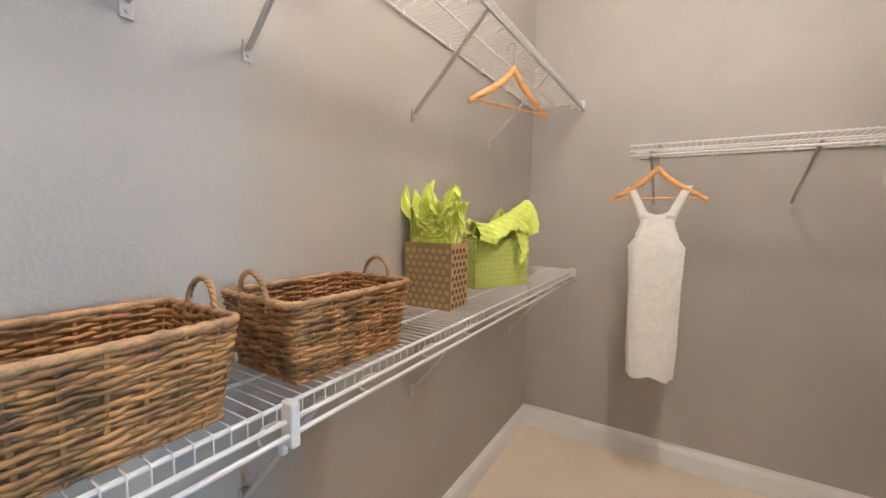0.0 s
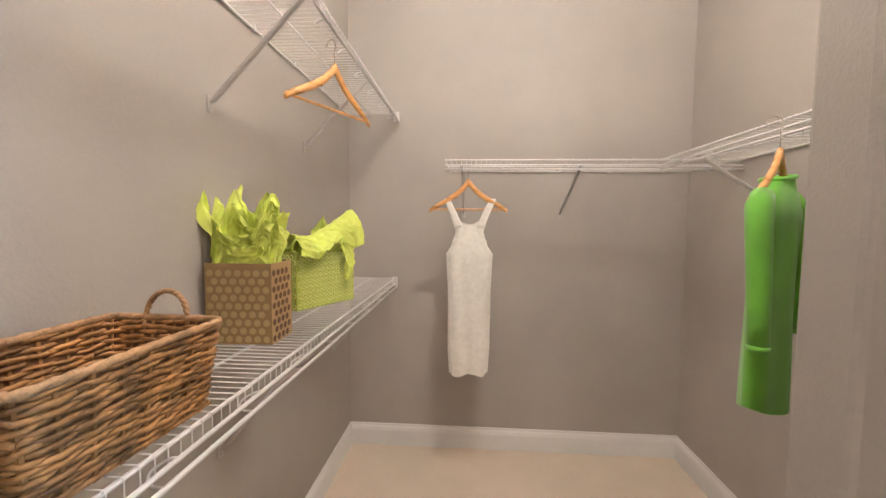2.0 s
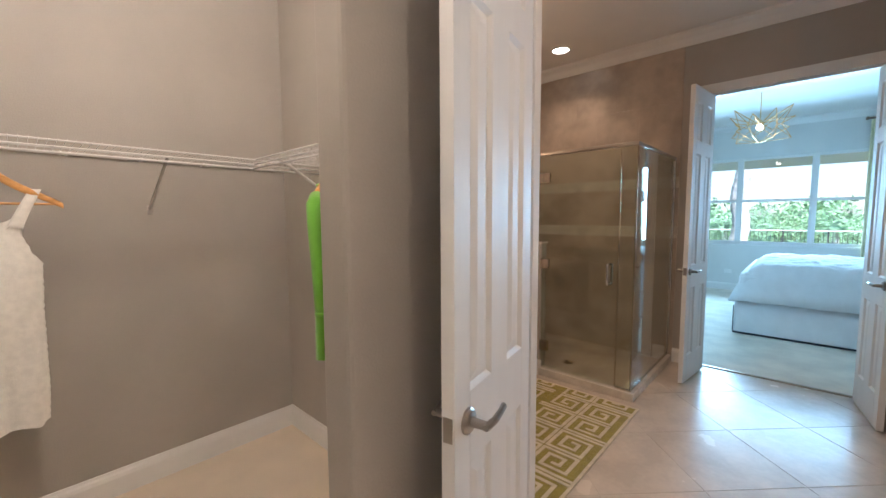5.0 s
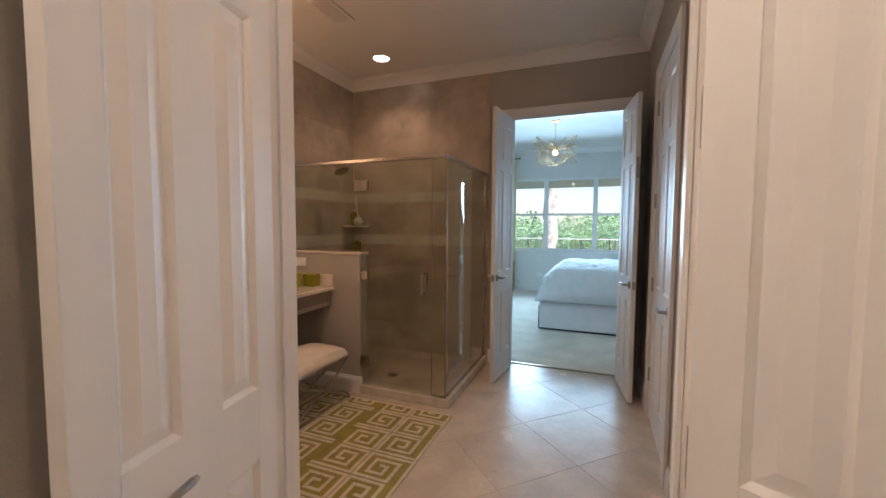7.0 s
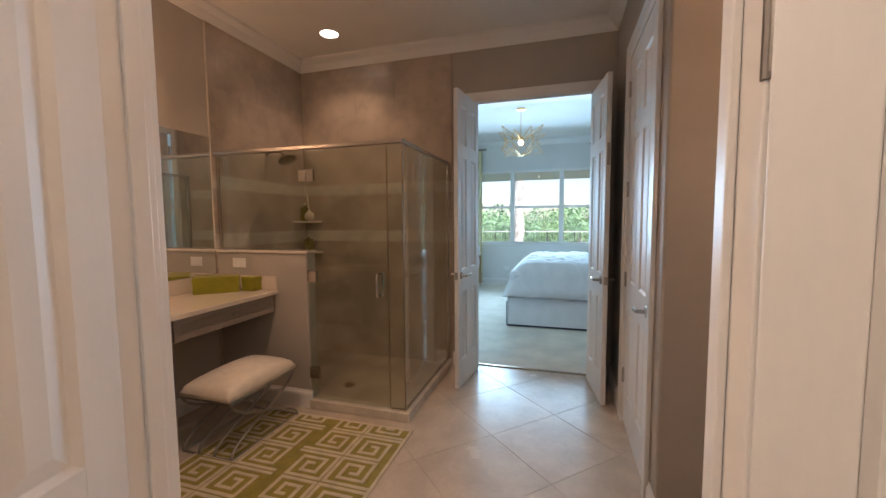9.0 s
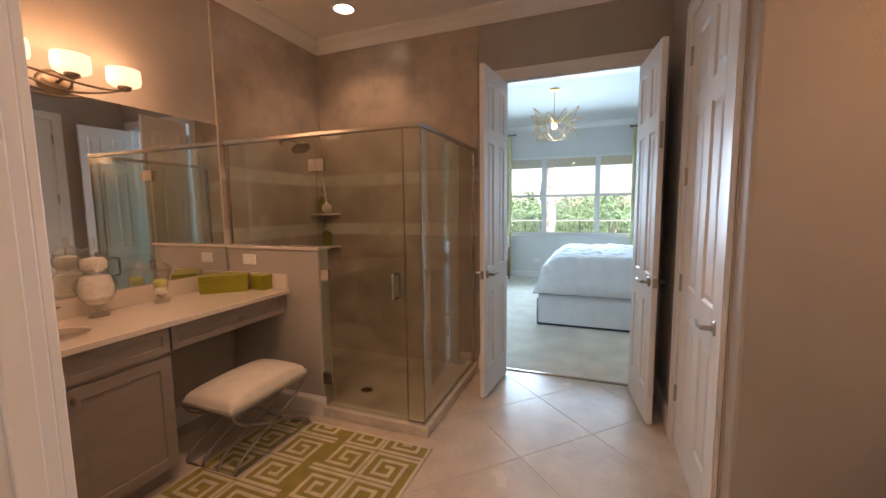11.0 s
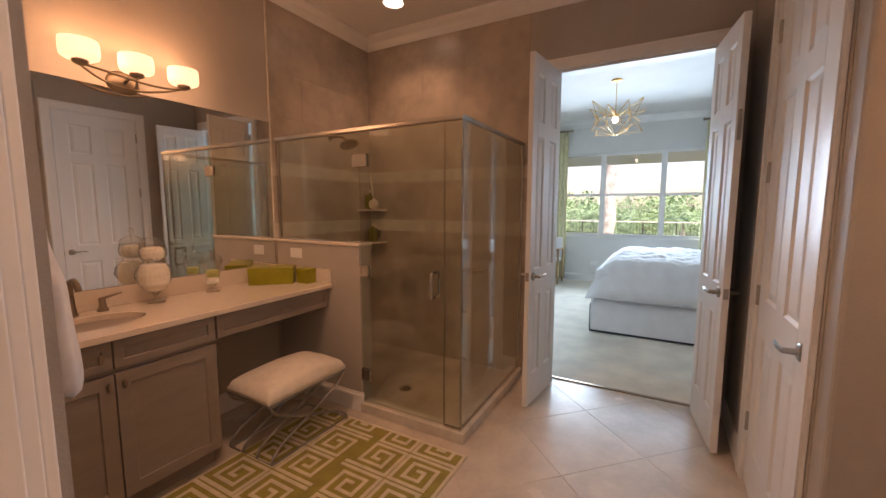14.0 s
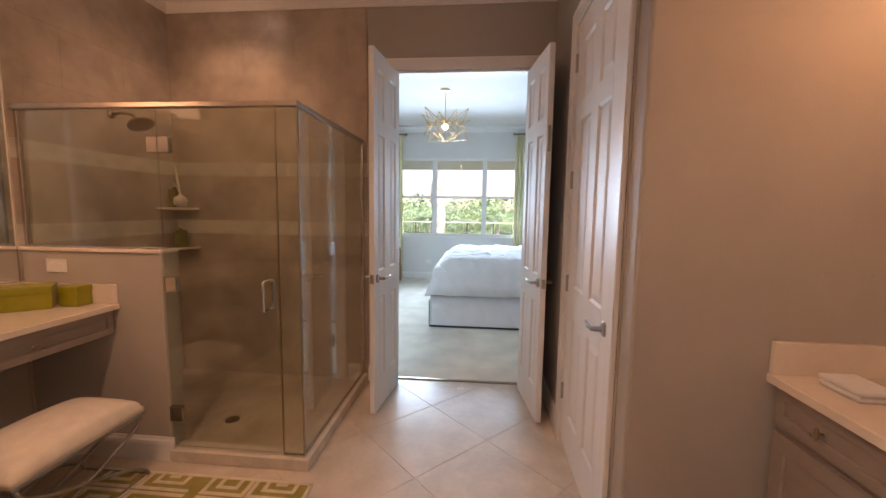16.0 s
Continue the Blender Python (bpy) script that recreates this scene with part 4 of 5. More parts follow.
part("wall_channel", slab(EAST - 0.034, EAST - 0.013, SY - 0.011, SY + 0.011, 0.067, 1.925, 0.002), CHROME, enclosure)
part("bottom_channel", slab(SX + 0.006, SX + 0.028, 1.628, NORTH - 0.034, 1.1885, 1.198, 0.002), CHROME, enclosure)
part("bottom_channel", slab(SX - 0.009, SX + 0.009, SY - 0.01, 0.967, 0.0665, 0.08, 0.002), CHROME, enclosure)
part("bottom_channel", slab(SX + 0.009, EAST - 0.034, SY - 0.01, SY + 0.01, 0.0665, 0.08, 0.002), CHROME, enclosure)
part("corner_seal", slab(SX - 0.0075, SX + 0.007, SY - 0.009, SY - 0.0055, 0.08, 1.925), BRONZE, enclosure)
part("door_seal", slab(SX - 0.0045, SX + 0.0045, 0.9675, 0.9715, 0.08, 1.92), BRONZE, enclosure)
part("sweep", slab(SX - 0.006, SX + 0.006, 0.972, 1.612, 0.068, 0.08), CLEAR, enclosure)
for z in (0.272, 1.0, 1.738):
    bm = bmesh.new()
    box(bm, SX - 0.014, SX + 0.014, 1.545, 1.604, z - 0.042, z + 0.042, 0.003)
    box(bm, SX - 0.014, SX + 0.014, 1.606, 1.622 if z < 1.1 else 1.665, z - 0.042, z + 0.042, 0.003)
    tube(bm, [(SX, 1.605, z - 0.043), (SX, 1.605, z + 0.043)], 0.008, 10)
    part("hinge", bm, CHROME, enclosure, "polished nickel glass hinge")
for s in (-1, 1):
    bm = bmesh.new()
    x0, x1 = SX + s * 0.006, SX + s * 0.05
    pts = [(x0, 1.033, 0.880), (x1 - s * 0.015, 1.033, 0.880), (x1 - s * 0.004, 1.033, 0.884), (x1, 1.033, 0.895), (x1, 1.033, 1.022), (x1 - s * 0.004, 1.033, 1.033), (x1 - s * 0.015, 1.033, 1.037), (x0, 1.033, 1.037)]
    tube(bm, pts, 0.0085, 10)
    part("pull_handle", bm, CHROME, enclosure, "D-shaped nickel pull", smooth=True)

shower_head = thing("wall_shower", "round bronze shower rose on a bent arm", "shower")
bm = bmesh.new()
lathe(bm, [(0.03, 0), (0.03, 0.006), (0.012, 0.012)], 20, pose(3.63, NORTH - 0.012, 2.04, 90))
tube(bm, [(3.63, NORTH - 0.014, 2.04), (3.625, 2.36, 2.045), (3.61, 2.28, 2.03), (3.60, 2.23, 2.0)], 0.010, 10)
part("arm", bm, BRONZE, shower_head, smooth=True)
bm = bmesh.new()
lathe(bm, [(0.014, 0.05), (0.02, 0.035), (0.07, 0.018), (0.078, 0.008), (0.078, 0.0), (0.06, -0.004)], 28, pose(3.585, 2.19, 1.955, -28, 6))
part("rose", bm, BRONZE, shower_head, smooth=True)

# shower corner shelves and bottles
OLIVE_GLASS = mat("olive_bottle", (0.20, 0.19, 0.03), 0.15, vary=0.08, bump=0.0, coat=0.3)
CREAM_GLAZE = mat("cream_ceramic", (0.70, 0.63, 0.50), 0.3, vary=0.05, bump=0.02)


def corner_shelf(z):
    bm = bmesh.new()
    n, r = 14, 0.20
    ox, oy = EAST - 0.012, NORTH - 0.012
    ring = [(ox, oy)] + [(ox - r * math.cos(a), oy - r * math.sin(a)) for a in [math.pi / 2 * k / n for k in range(n + 1)]]
    lo = [bm.verts.new((x, y, z - 0.018)) for x, y in ring]
    hi = [bm.verts.new((x, y, z)) for x, y in ring]
    k = len(ring)
    for i in range(k):
        bm.faces.new((lo[i], lo[(i + 1) % k], hi[(i + 1) % k], hi[i]))
    bm.faces.new(hi)
    bm.faces.new(lo[::-1])
    return tagged(part("corner_shelf", bm, QUARTZ), "cream stone corner shelf in the shower", "shelf", "shower corner shelves")


corner_shelf(1.41)
corner_shelf(1.09)


def bottle(name, x, y, z, r, h, neck, material, label, square=False):
    ob = thing(name, label, "bottle")
    bm = bmesh.new()
    if square:
        box(bm, x - r, x + r, y - r, y + r, z + 0.0005, z + h * 0.75, 0.006)
        lathe(bm, [(neck, z + h * 0.75), (neck, z + h * 0.85)], 14, pose(x, y, 0))
    else:
        lathe(bm, [(r * 0.85, z + 0.0005), (r, z + 0.012), (r, z + h * 0.55), (r * 0.8, z + h * 0.68), (neck, z + h * 0.75), (neck, z + h * 0.86)], 20, pose(x, y, 0))
    part("body", bm, material, ob, smooth=not square)
    bm = bmesh.new()
    lathe(bm, [(neck * 1.25, z + h * 0.86), (neck * 1.25, z + h * 0.93), (neck * 0.5, z + h * 0.94), (neck * 0.5, z + h)], 14, pose(x, y, 0))
    tube(bm, [(x, y, z + h), (x - 0.03, y - 0.02, z + h)], 0.005, 8)
    part("pump", bm, CREAM_GLAZE, ob)
    return ob


bottle("pump_bottle", 4.075, 2.385, 1.41, 0.034, 0.19, 0.011, OLIVE_GLASS, "olive pump bottle on a shower shelf", True)
bottle("pump_bottle", 4.09, 2.36, 1.09, 0.033, 0.18, 0.011, OLIVE_GLASS, "olive lotion bottle on the lower shower shelf", True)
brush = thing("bath_brush", "cream bath brush leaning in the shower corner", "brush")
bm = bmesh.new()
lathe(bm, [(0.01, 1.412), (0.04, 1.425), (0.05, 1.455), (0.042, 1.487), (0.015, 1.505), (0.008, 1.52)], 20, pose(4.03, 2.30, 0))
part("head", bm, CREAM_GLAZE, brush, smooth=True)
bm = bmesh.new()
tube(bm, [(4.03, 2.30, 1.50), (4.045, 2.33, 1.62), (4.06, 2.36, 1.74)], 0.008, 8)
part("stick", bm, CREAM_GLAZE, brush)


# ---- plates and downlight ----
def plate(m, label):
    ob = thing("outlet", label, "outlet")
    part("cover_plate", slab(-0.06, 0.06, 0, 0.006, -0.037, 0.037, 0.002), WHITE, ob)
    for s in (-1, 1):
        part("socket", slab(s * 0.024 - 0.017, s * 0.024 + 0.017, 0.0058, 0.0075, -0.013, 0.013, 0.002), WHITE, ob)
    ob.matrix_world = m
    return ob


plate(pose(3.0295, 2.235, 1.088, 0, 0, 90), "white double outlet plate on the half wall")

plate(pose(BEDROOM_E - 0.0005, 0.95, 0.36, 0, 0, 90), "white outlet plate low on the bedroom wall")

BULB = glow("lit_bulb", (1.0, 0.86, 0.68), 6)
can = thing("recessed_downlight", "lit round recessed downlight in the bathroom ceiling", "ceiling light")
bm = bmesh.new()
tube(bm, [(3.70 + 0.085 * math.cos(a), 1.80 + 0.085 * math.sin(a), CEILING - 0.003) for a in [2 * math.pi * k / 32 for k in range(32)]], 0.009, 8, closed=True)
part("trim_ring", bm, WHITE, can, smooth=True)
bm = bmesh.new()
lathe(bm, [(0.078, CEILING - 0.004), (0.07, CEILING - 0.0015)], 28, pose(3.70, 1.80, 0))
part("bulb", bm, BULB, can)
# unseen copy of the downlight, added to house the fill spot
copy_thing(can, pose(-1.95, -0.65, 0))


# ---- vanity ----
def shaker(bm, x0, x1, z0, z1, y, s, rail=0.055):
    """A frame-and-panel front whose face lies at y; s: -1 faces -y, 1 faces +y."""
    c = 0.002

    def ring(inset, depth):
        return [bm.verts.new((x, y - s * depth, z)) for x, z in ((x0 + inset, z0 + inset), (x1 - inset, z0 + inset), (x1 - inset, z1 - inset), (x0 + inset, z1 - inset))]

    rings = [ring(0, 0.019), ring(0, c), ring(c, 0), ring(rail, 0), ring(rail + 0.003, 0.003), ring(rail + 0.004, 0.009)]
    for p, q in zip(rings, rings[1:]):
        for i in range(4):
            bm.faces.new((p[i], p[(i + 1) % 4], q[(i + 1) % 4], q[i]))
    bm.faces.new(rings[-1])
    bm.faces.new(rings[0][::-1])


def knob(bm, x, y, z, s, wide=False):
    """A small oval pull on a short post, upright or lying."""
    tube(bm, [(x, y, z), (x, y + s * 0.018, z)], 0.005, 8)
    rx, rz = (0.022, 0.010) if wide else (0.009, 0.022)
    v = bmesh.ops.create_uvsphere(bm, u_segments=16, v_segments=10, radius=1.0)["verts"]
    bmesh.ops.transform(bm, matrix=Matrix.Translation((x, y + s * 0.020, z)) @ Matrix.Diagonal((rx, 0.007, rz, 1)), verts=v)


def cabinet(name, x0, x1, yf, yb, s, label, doors, drawers, knee=False):
    ob = thing(name, label, "cabinet")
    lo, hi = sorted((yf - s * 0.02, yb))
    z0 = 0.715 if knee else 0.10
    part("body", slab(x0, x1, lo, hi, z0, 0.858, 0.002), CABINET, ob)
    if not knee:
        a, b = sorted((yf - s * 0.08, yb))
        part("toe_kick", slab(x0 + 0.004, x1 - 0.004, a, b, 0.0, 0.10), CABINET, ob)
    for a, b, kx in doors:
        bm = bmesh.new()
        shaker(bm, a, b, 0.112, 0.700, yf, s)
        d = part("cabinet_door", bm, CABINET, ob, "recessed panel door")
        bm = bmesh.new()
        knob(bm, kx, yf, 0.655, s)
        part("knob", bm, BRONZE, d, "oval bronze pull", smooth=True)
    for a, b, kx in drawers:
        bm = bmesh.new()
        shaker(bm, a, b, 0.722, 0.850, yf, s, 0.034)
        d = part("drawer_front", bm, CABINET, ob)
        if kx:
            bm = bmesh.new()
            knob(bm, kx, yf, 0.786, s, knee)
            part("knob", bm, BRONZE, d, "oval bronze pull", smooth=True)
    return ob


cabinet("vanity_cabinet", 1.27, 2.205, 1.905, NORTH - 0.002, -1, "taupe stained vanity cabinet with recessed panel doors", [(1.285, 1.747, 1.722), (1.753, 2.198, 1.778)], [(1.285, 1.747, 1.70), (1.753, 2.198, 0)])
cabinet("makeup_drawer", 2.209, 3.028, 1.912, NORTH - 0.002, -1, "taupe stained drawer under the makeup counter", [], [(2.214, 3.022, 2.63)], knee=True)


def counter(name, x0, x1, y0, y1, z0, z1, hole, label):
    ob = thing(name, label, "countertop")
    bm = bmesh.new()
    cx, cy, ra, rb = hole
    angles = sorted({2 * math.pi * k / 56 for k in range(56)} | {math.atan2(y - cy, x - cx) % (2 * math.pi) for x in (x0, x1) for y in (y0, y1)})
    rings = {}
    for z in (z0, z1 - 0.003, z1):
        inner, outer = [], []
        e = 0.003 if z == z1 else 0.0
        for a in angles:
            dx, dy = math.cos(a), math.sin(a)
            inner.append(bm.verts.new((cx + (ra + e) * dx, cy + (rb + e) * dy, z)))
            k = min([((x1 if dx > 0 else x0) - cx) / dx if abs(dx) > 1e-6 else 1e9, ((y1 if dy > 0 else y0) - cy) / dy if abs(dy) > 1e-6 else 1e9])
            px, py = cx + dx * k, cy + dy * k
            outer.append(bm.verts.new((min(max(px, x0 + e), x1 - e), min(max(py, y0 + e), y1 - e), z)))
        rings[z] = (inner, outer)
    n = len(angles)
    zs = (z0, z1 - 0.003, z1)
    for i in range(n):
        j = (i + 1) % n
        bm.faces.new((rings[z1][0][i], rings[z1][1][i], rings[z1][1][j], rings[z1][0][j]))
        bm.faces.new((rings[z0][0][i], rings[z0][0][j], rings[z0][1][j], rings[z0][1][i]))
        for a, b in zip(zs, zs[1:]):
            bm.faces.new((rings[a][1][i], rings[a][1][j], rings[b][1][j], rings[b][1][i]))
            bm.faces.new((rings[a][0][i], rings[b][0][i], rings[b][0][j], rings[a][0][j]))
    part("slab", bm, QUARTZ, ob, "polished cream stone")
    return ob


BASIN = mat("glazed_basin", (0.74, 0.68, 0.60), 0.1, vary=0.03, bump=0.0, coat=0.5)


def basin(cx, cy, ra, rb, z):
    bm = bmesh.new()
    rings = []
    for i in range(11):
        u = i / 10
        f = math.cos(u * math.pi / 2 * 0.93)
        rings.append([bm.verts.new((cx + (ra + 0.004) * f * math.cos(a), cy + (rb + 0.004) * f * math.sin(a), z - 0.13 * math.sin(u * math.pi / 2))) for a in [2 * math.pi * k / 40 for k in range(40)]])
    for a, b in zip(rings, rings[1:]):
        for k in range(40):
            bm.faces.new((a[k], a[(k + 1) % 40], b[(k + 1) % 40], b[k]))
    bm.faces.new(rings[-1])
    o = tagged(part("sink_basin", bm, BASIN, smooth=True), "oval cream undermount sink basin", "sink")
    o.modifiers.new("thickness", "SOLIDIFY").thickness = 0.006
    return o


ct = counter("vanity_countertop", 1.268, 3.028, 1.878, NORTH - 0.001, 0.8595, 0.889, (1.77, 2.165, 0.215, 0.15), "polished cream stone vanity countertop with backsplash")
part("backsplash", slab(1.268, 3.008, NORTH - 0.021, NORTH - 0.001, 0.8895, 0.995, 0.002), QUARTZ, ct)
part("side_splash", slab(3.009, 3.0285, 1.885, NORTH - 0.001, 0.8895, 0.993, 0.002), QUARTZ, ct)
basin(1.77, 2.165, 0.215, 0.15, 0.858)

faucet = thing("faucet", "bronze widespread bathroom faucet with two handles", "faucet")
bm = bmesh.new()
lathe(bm, [(0.028, 0.8895), (0.028, 0.896), (0.022, 0.91), (0.017, 0.95), (0.016, 1.0)], 18, pose(1.77, 2.375, 0))
tube(bm, [(1.77, 2.375, 0.99), (1.77, 2.372, 1.03), (1.77, 2.352, 1.065), (1.77, 2.315, 1.075), (1.77, 2.28, 1.058), (1.77, 2.262, 1.03)], 0.014, 12, taper=[1.15, 1.1, 1.05, 1, 0.95, 0.95])
part("spout", bm, BRONZE, faucet, smooth=True)
for s in (-1, 1):
    bm = bmesh.new()
    x = 1.77 + s * 0.125
    lathe(bm, [(0.026, 0.8895), (0.026, 0.895), (0.018, 0.91), (0.014, 0.935), (0.016, 0.955), (0.006, 0.962)], 18, pose(x, 2.375, 0))
    tube(bm, [(x, 2.375, 0.955), (x + s * 0.05, 2.372, 0.966), (x + s * 0.085, 2.368, 0.972)], 0.006, 8, taper=[1.2, 1, 0.7])
    part("lever", bm, BRONZE, faucet, smooth=True)

mirror = thing("vanity_mirror", "large clear wall mirror above the stone backsplash", "mirror")
part("mirror_glass", slab(1.30, 3.012, NORTH - 0.009, NORTH - 0.002, 0.998, 2.062), MIRROR, mirror)
part("mirror_edge", slab(3.0125, 3.0165, NORTH - 0.010, NORTH - 0.002, 0.998, 2.062), CHROME, mirror)

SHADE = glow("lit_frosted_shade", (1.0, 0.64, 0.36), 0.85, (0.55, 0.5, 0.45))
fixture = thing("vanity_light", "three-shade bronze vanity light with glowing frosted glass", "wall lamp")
bm = bmesh.new()
lathe(bm, [(0.062, 0), (0.062, 0.008), (0.05, 0.02), (0.02, 0.028)], 28, pose(2.10, NORTH - 0.001, 2.10, 90) @ Matrix.Diagonal((1.25, 1, 1, 1)))
tube(bm, [(2.10, NORTH - 0.02, 2.10), (2.10, 2.37, 2.115)], 0.008, 8)
part("backplate", bm, BRONZE, fixture, smooth=True)
for k in (-1, 1):
    bm = bmesh.new()
    tube(bm, [(2.115 + 0.245 * u, 2.335 + 0.03 * k * (1 - u * u), 2.122 - (0.052 + 0.018 * k) * (1 - u * u) + 0.016 * k * u * (1 - u * u)) for u in [-1 + i / 12 for i in range(25)]], 0.0058, 8)
    part("arm", bm, BRONZE, fixture, "bowed bronze rod", smooth=True)
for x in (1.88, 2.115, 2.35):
    bm = bmesh.new()
    lathe(bm, [(0.010, 2.108), (0.030, 2.118), (0.034, 2.130), (0.030, 2.136)], 18, pose(x, 2.33, 0))
    if x == 2.115:
        tube(bm, [(x, 2.33, 2.11), (x, 2.345, 2.075), (x, 2.37, 2.062)], 0.006, 8)
    part("cup", bm, BRONZE, fixture)
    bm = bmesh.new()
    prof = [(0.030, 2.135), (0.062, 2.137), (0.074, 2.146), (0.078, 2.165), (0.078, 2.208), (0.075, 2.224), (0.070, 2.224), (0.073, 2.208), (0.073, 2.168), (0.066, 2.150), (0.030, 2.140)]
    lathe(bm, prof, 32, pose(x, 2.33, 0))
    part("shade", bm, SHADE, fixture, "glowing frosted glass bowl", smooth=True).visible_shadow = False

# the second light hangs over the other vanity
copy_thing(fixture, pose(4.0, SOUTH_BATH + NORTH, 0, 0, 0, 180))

# jars
SHELLS = mat("white_shells", (0.90, 0.85, 0.76), 0.6, vary=0.10, scale=60, fine=180, bump=0.5, island=0.12)
LIME_SOAP = mat("lime_bath_salts", (0.55, 0.55, 0.16), 0.6, vary=0.15, scale=80, fine=240, bump=0.6)


def jar(x, y, outer, fill, lid, label, fill_mat, fill_label):
    ob = thing("apothecary_jar", label, "jar", "glass jars on the vanity")
    bm = bmesh.new()
    inner = [(max(r - 0.003, 0.002), z) for r, z in outer if z > 0.03][::-1]
    lathe(bm, outer + inner, 28, pose(x, y, 0.8895))
    part("glass", bm, CLEAR, ob, smooth=True).visible_shadow = False
    bm = bmesh.new()
    lathe(bm, lid, 24, pose(x, y, 0.8895))
    part("lid", bm, CLEAR, ob, "glass lid with a finial", smooth=True).visible_shadow = False
    bm = bmesh.new()
    rnd = random.Random(int(x * 100))
    for r, z0, z1, ball in fill:
        lathe(bm, [(r * 0.5, z0), (r * 0.92, z0 + (z1 - z0) * 0.25), (r * 0.96, z0 + (z1 - z0) * 0.6), (r * 0.8, z1 - 0.006), (r * 0.3, z1)], 20, pose(x, y, 0.8895))
        for _ in range(ball):
            a, h = rnd.uniform(0, 6.283), rnd.uniform(0.15, 0.95)
            q = r * (0.80 if h < 0.8 else 0.6)
            s = bmesh.ops.create_icosphere(bm, subdivisions=1, radius=rnd.uniform(0.007, 0.012))["verts"]
            bmesh.ops.translate(bm, vec=(x + q * math.cos(a), y + q * math.sin(a), 0.8895 + z0 + (z1 - z0) * h), verts=s)
    part("contents", bm, fill_mat, ob, fill_label)
    return ob


jar(2.125, 2.335, [(0.045, 0.0), (0.044, 0.006), (0.012, 0.016), (0.010, 0.045), (0.03, 0.065), (0.07, 0.10), (0.094, 0.155), (0.086, 0.195), (0.05, 0.232), (0.048, 0.244), (0.066, 0.27), (0.068, 0.30), (0.058, 0.33)],
    [(0.078, 0.072, 0.225, 40), (0.058, 0.24, 0.318, 22)], [(0.06, 0.331), (0.062, 0.338), (0.05, 0.356), (0.02, 0.372), (0.008, 0.382), (0.014, 0.395), (0.013, 0.412), (0.004, 0.424)],
    "two-tiered glass apothecary jar filled with white shells", SHELLS, "white shells")
jar(2.455, 2.340, [(0.042, 0.0), (0.041, 0.006), (0.012, 0.014), (0.011, 0.036), (0.026, 0.048), (0.036, 0.075), (0.041, 0.13), (0.048, 0.170), (0.060, 0.188), (0.059, 0.198)],
    [(0.036, 0.052, 0.098, 10)], [(0.060, 0.199), (0.063, 0.205), (0.052, 0.228), (0.030, 0.246), (0.010, 0.256), (0.017, 0.275), (0.012, 0.30), (0.003, 0.335)],
    "footed glass apothecary jar holding layered bath salts", SHELLS, "cream bath salts")
salts = bmesh.new()
lathe(salts, [(0.033, 0.0985), (0.036, 0.105), (0.037, 0.135), (0.030, 0.142)], 22, pose(2.455, 2.340, 0.8895))
tagged(part("bath_salts", salts, LIME_SOAP, smooth=True), "lime green bath salts layered in a glass jar", "bath salts")


def lidded_box(w, d, h, m, label):
    ob = thing("lidded_box", label, "box", "lime boxes on the vanity")
    part("base", slab(-w / 2 + 0.003, w / 2 - 0.003, -d / 2 + 0.003, d / 2 - 0.003, 0, h * 0.68, 0.003), LIME_BOX, ob)
    part("lid", slab(-w / 2, w / 2, -d / 2, d / 2, h * 0.66, h, 0.005), LIME_BOX, ob)
    ob.matrix_world = m
    return ob


lidded_box(0.300, 0.155, 0.118, pose(2.838, 2.262, 0.8895, 0, 0, -48), "large lime lacquered lidded box on the vanity")
lidded_box(0.088, 0.115, 0.105, pose(2.966, 2.066, 0.8895), "small lime lacquered lidded box on the vanity")

# ---- towel on a ring ----
ring = thing("towel_ring", "bronze towel ring on the bathroom wall", "towel ring")
bm = bmesh.new()
lathe(bm, [(0.026, 0), (0.026, 0.008), (0.012, 0.014), (0.010, 0.04)], 18, pose(1.2655, 1.02, 1.52, 0, 90))
part("mount", bm, BRONZE, ring, smooth=True)
bm = bmesh.new()
tube(bm, [(1.30, 1.02 + 0.07 * math.cos(a), 1.44 + 0.07 * math.sin(a)) for a in [2 * math.pi * k / 28 for k in range(28)]], 0.005, 8, closed=True)
part("ring", bm, BRONZE, ring, smooth=True)
bm = bmesh.new()
secs, N = [], 36
for i in range(31):
    h = i / 30
    w = lerp([(0, 0.105), (0.12, 0.112), (0.6, 0.09), (1.0, 0.05)], h)
    d = lerp([(0, 0.040), (0.1, 0.044), (0.6, 0.034), (1.0, 0.014)], h)
    if i == 0:
        w, d = w * 0.86, d * 0.7
    row = []
    for k in range(N):
        a = 2 * math.pi * k / N
        f = 1 + 0.14 * math.sin(4 * a + 0.7) + 0.06 * math.sin(9 * a + h * 3)
        row.append((1.316 + d * math.sin(a) * f, 1.02 + w * math.cos(a), 1.03 + 0.35 * h + 0.012 * math.sin(a * 2) * (1 - h)))
    secs.append(row)
rings = loft(bm, secs, N)
bm.faces.new(rings[0][::-1])
bm.faces.new(rings[-1])
tagged(part("hand_towel", bm, TOWEL, smooth=True), "thick white terry hand towel hanging from a ring", "towel")

# ---- bench ----
bench = thing("vanity_bench", "cream upholstered bench on curved silver iron legs", "bench")
BX0, BX1, BY0, BY1 = 2.315, 2.895, 1.650, 2.02


def cushion(u, v):
    x, y = BX0 - 0.003 + (BX1 - BX0 + 0.006) * u, BY0 - 0.003 + (BY1 - BY0 + 0.006) * v
    e = (1 - (2 * u - 1) ** 8) * (1 - (2 * v - 1) ** 8)
    return Vector((x, y, 0.384 + 0.048 * e ** 0.4 + 0.048 * (1 - (2 * v - 1) ** 2) * (1 - (2 * u - 1) ** 2)))


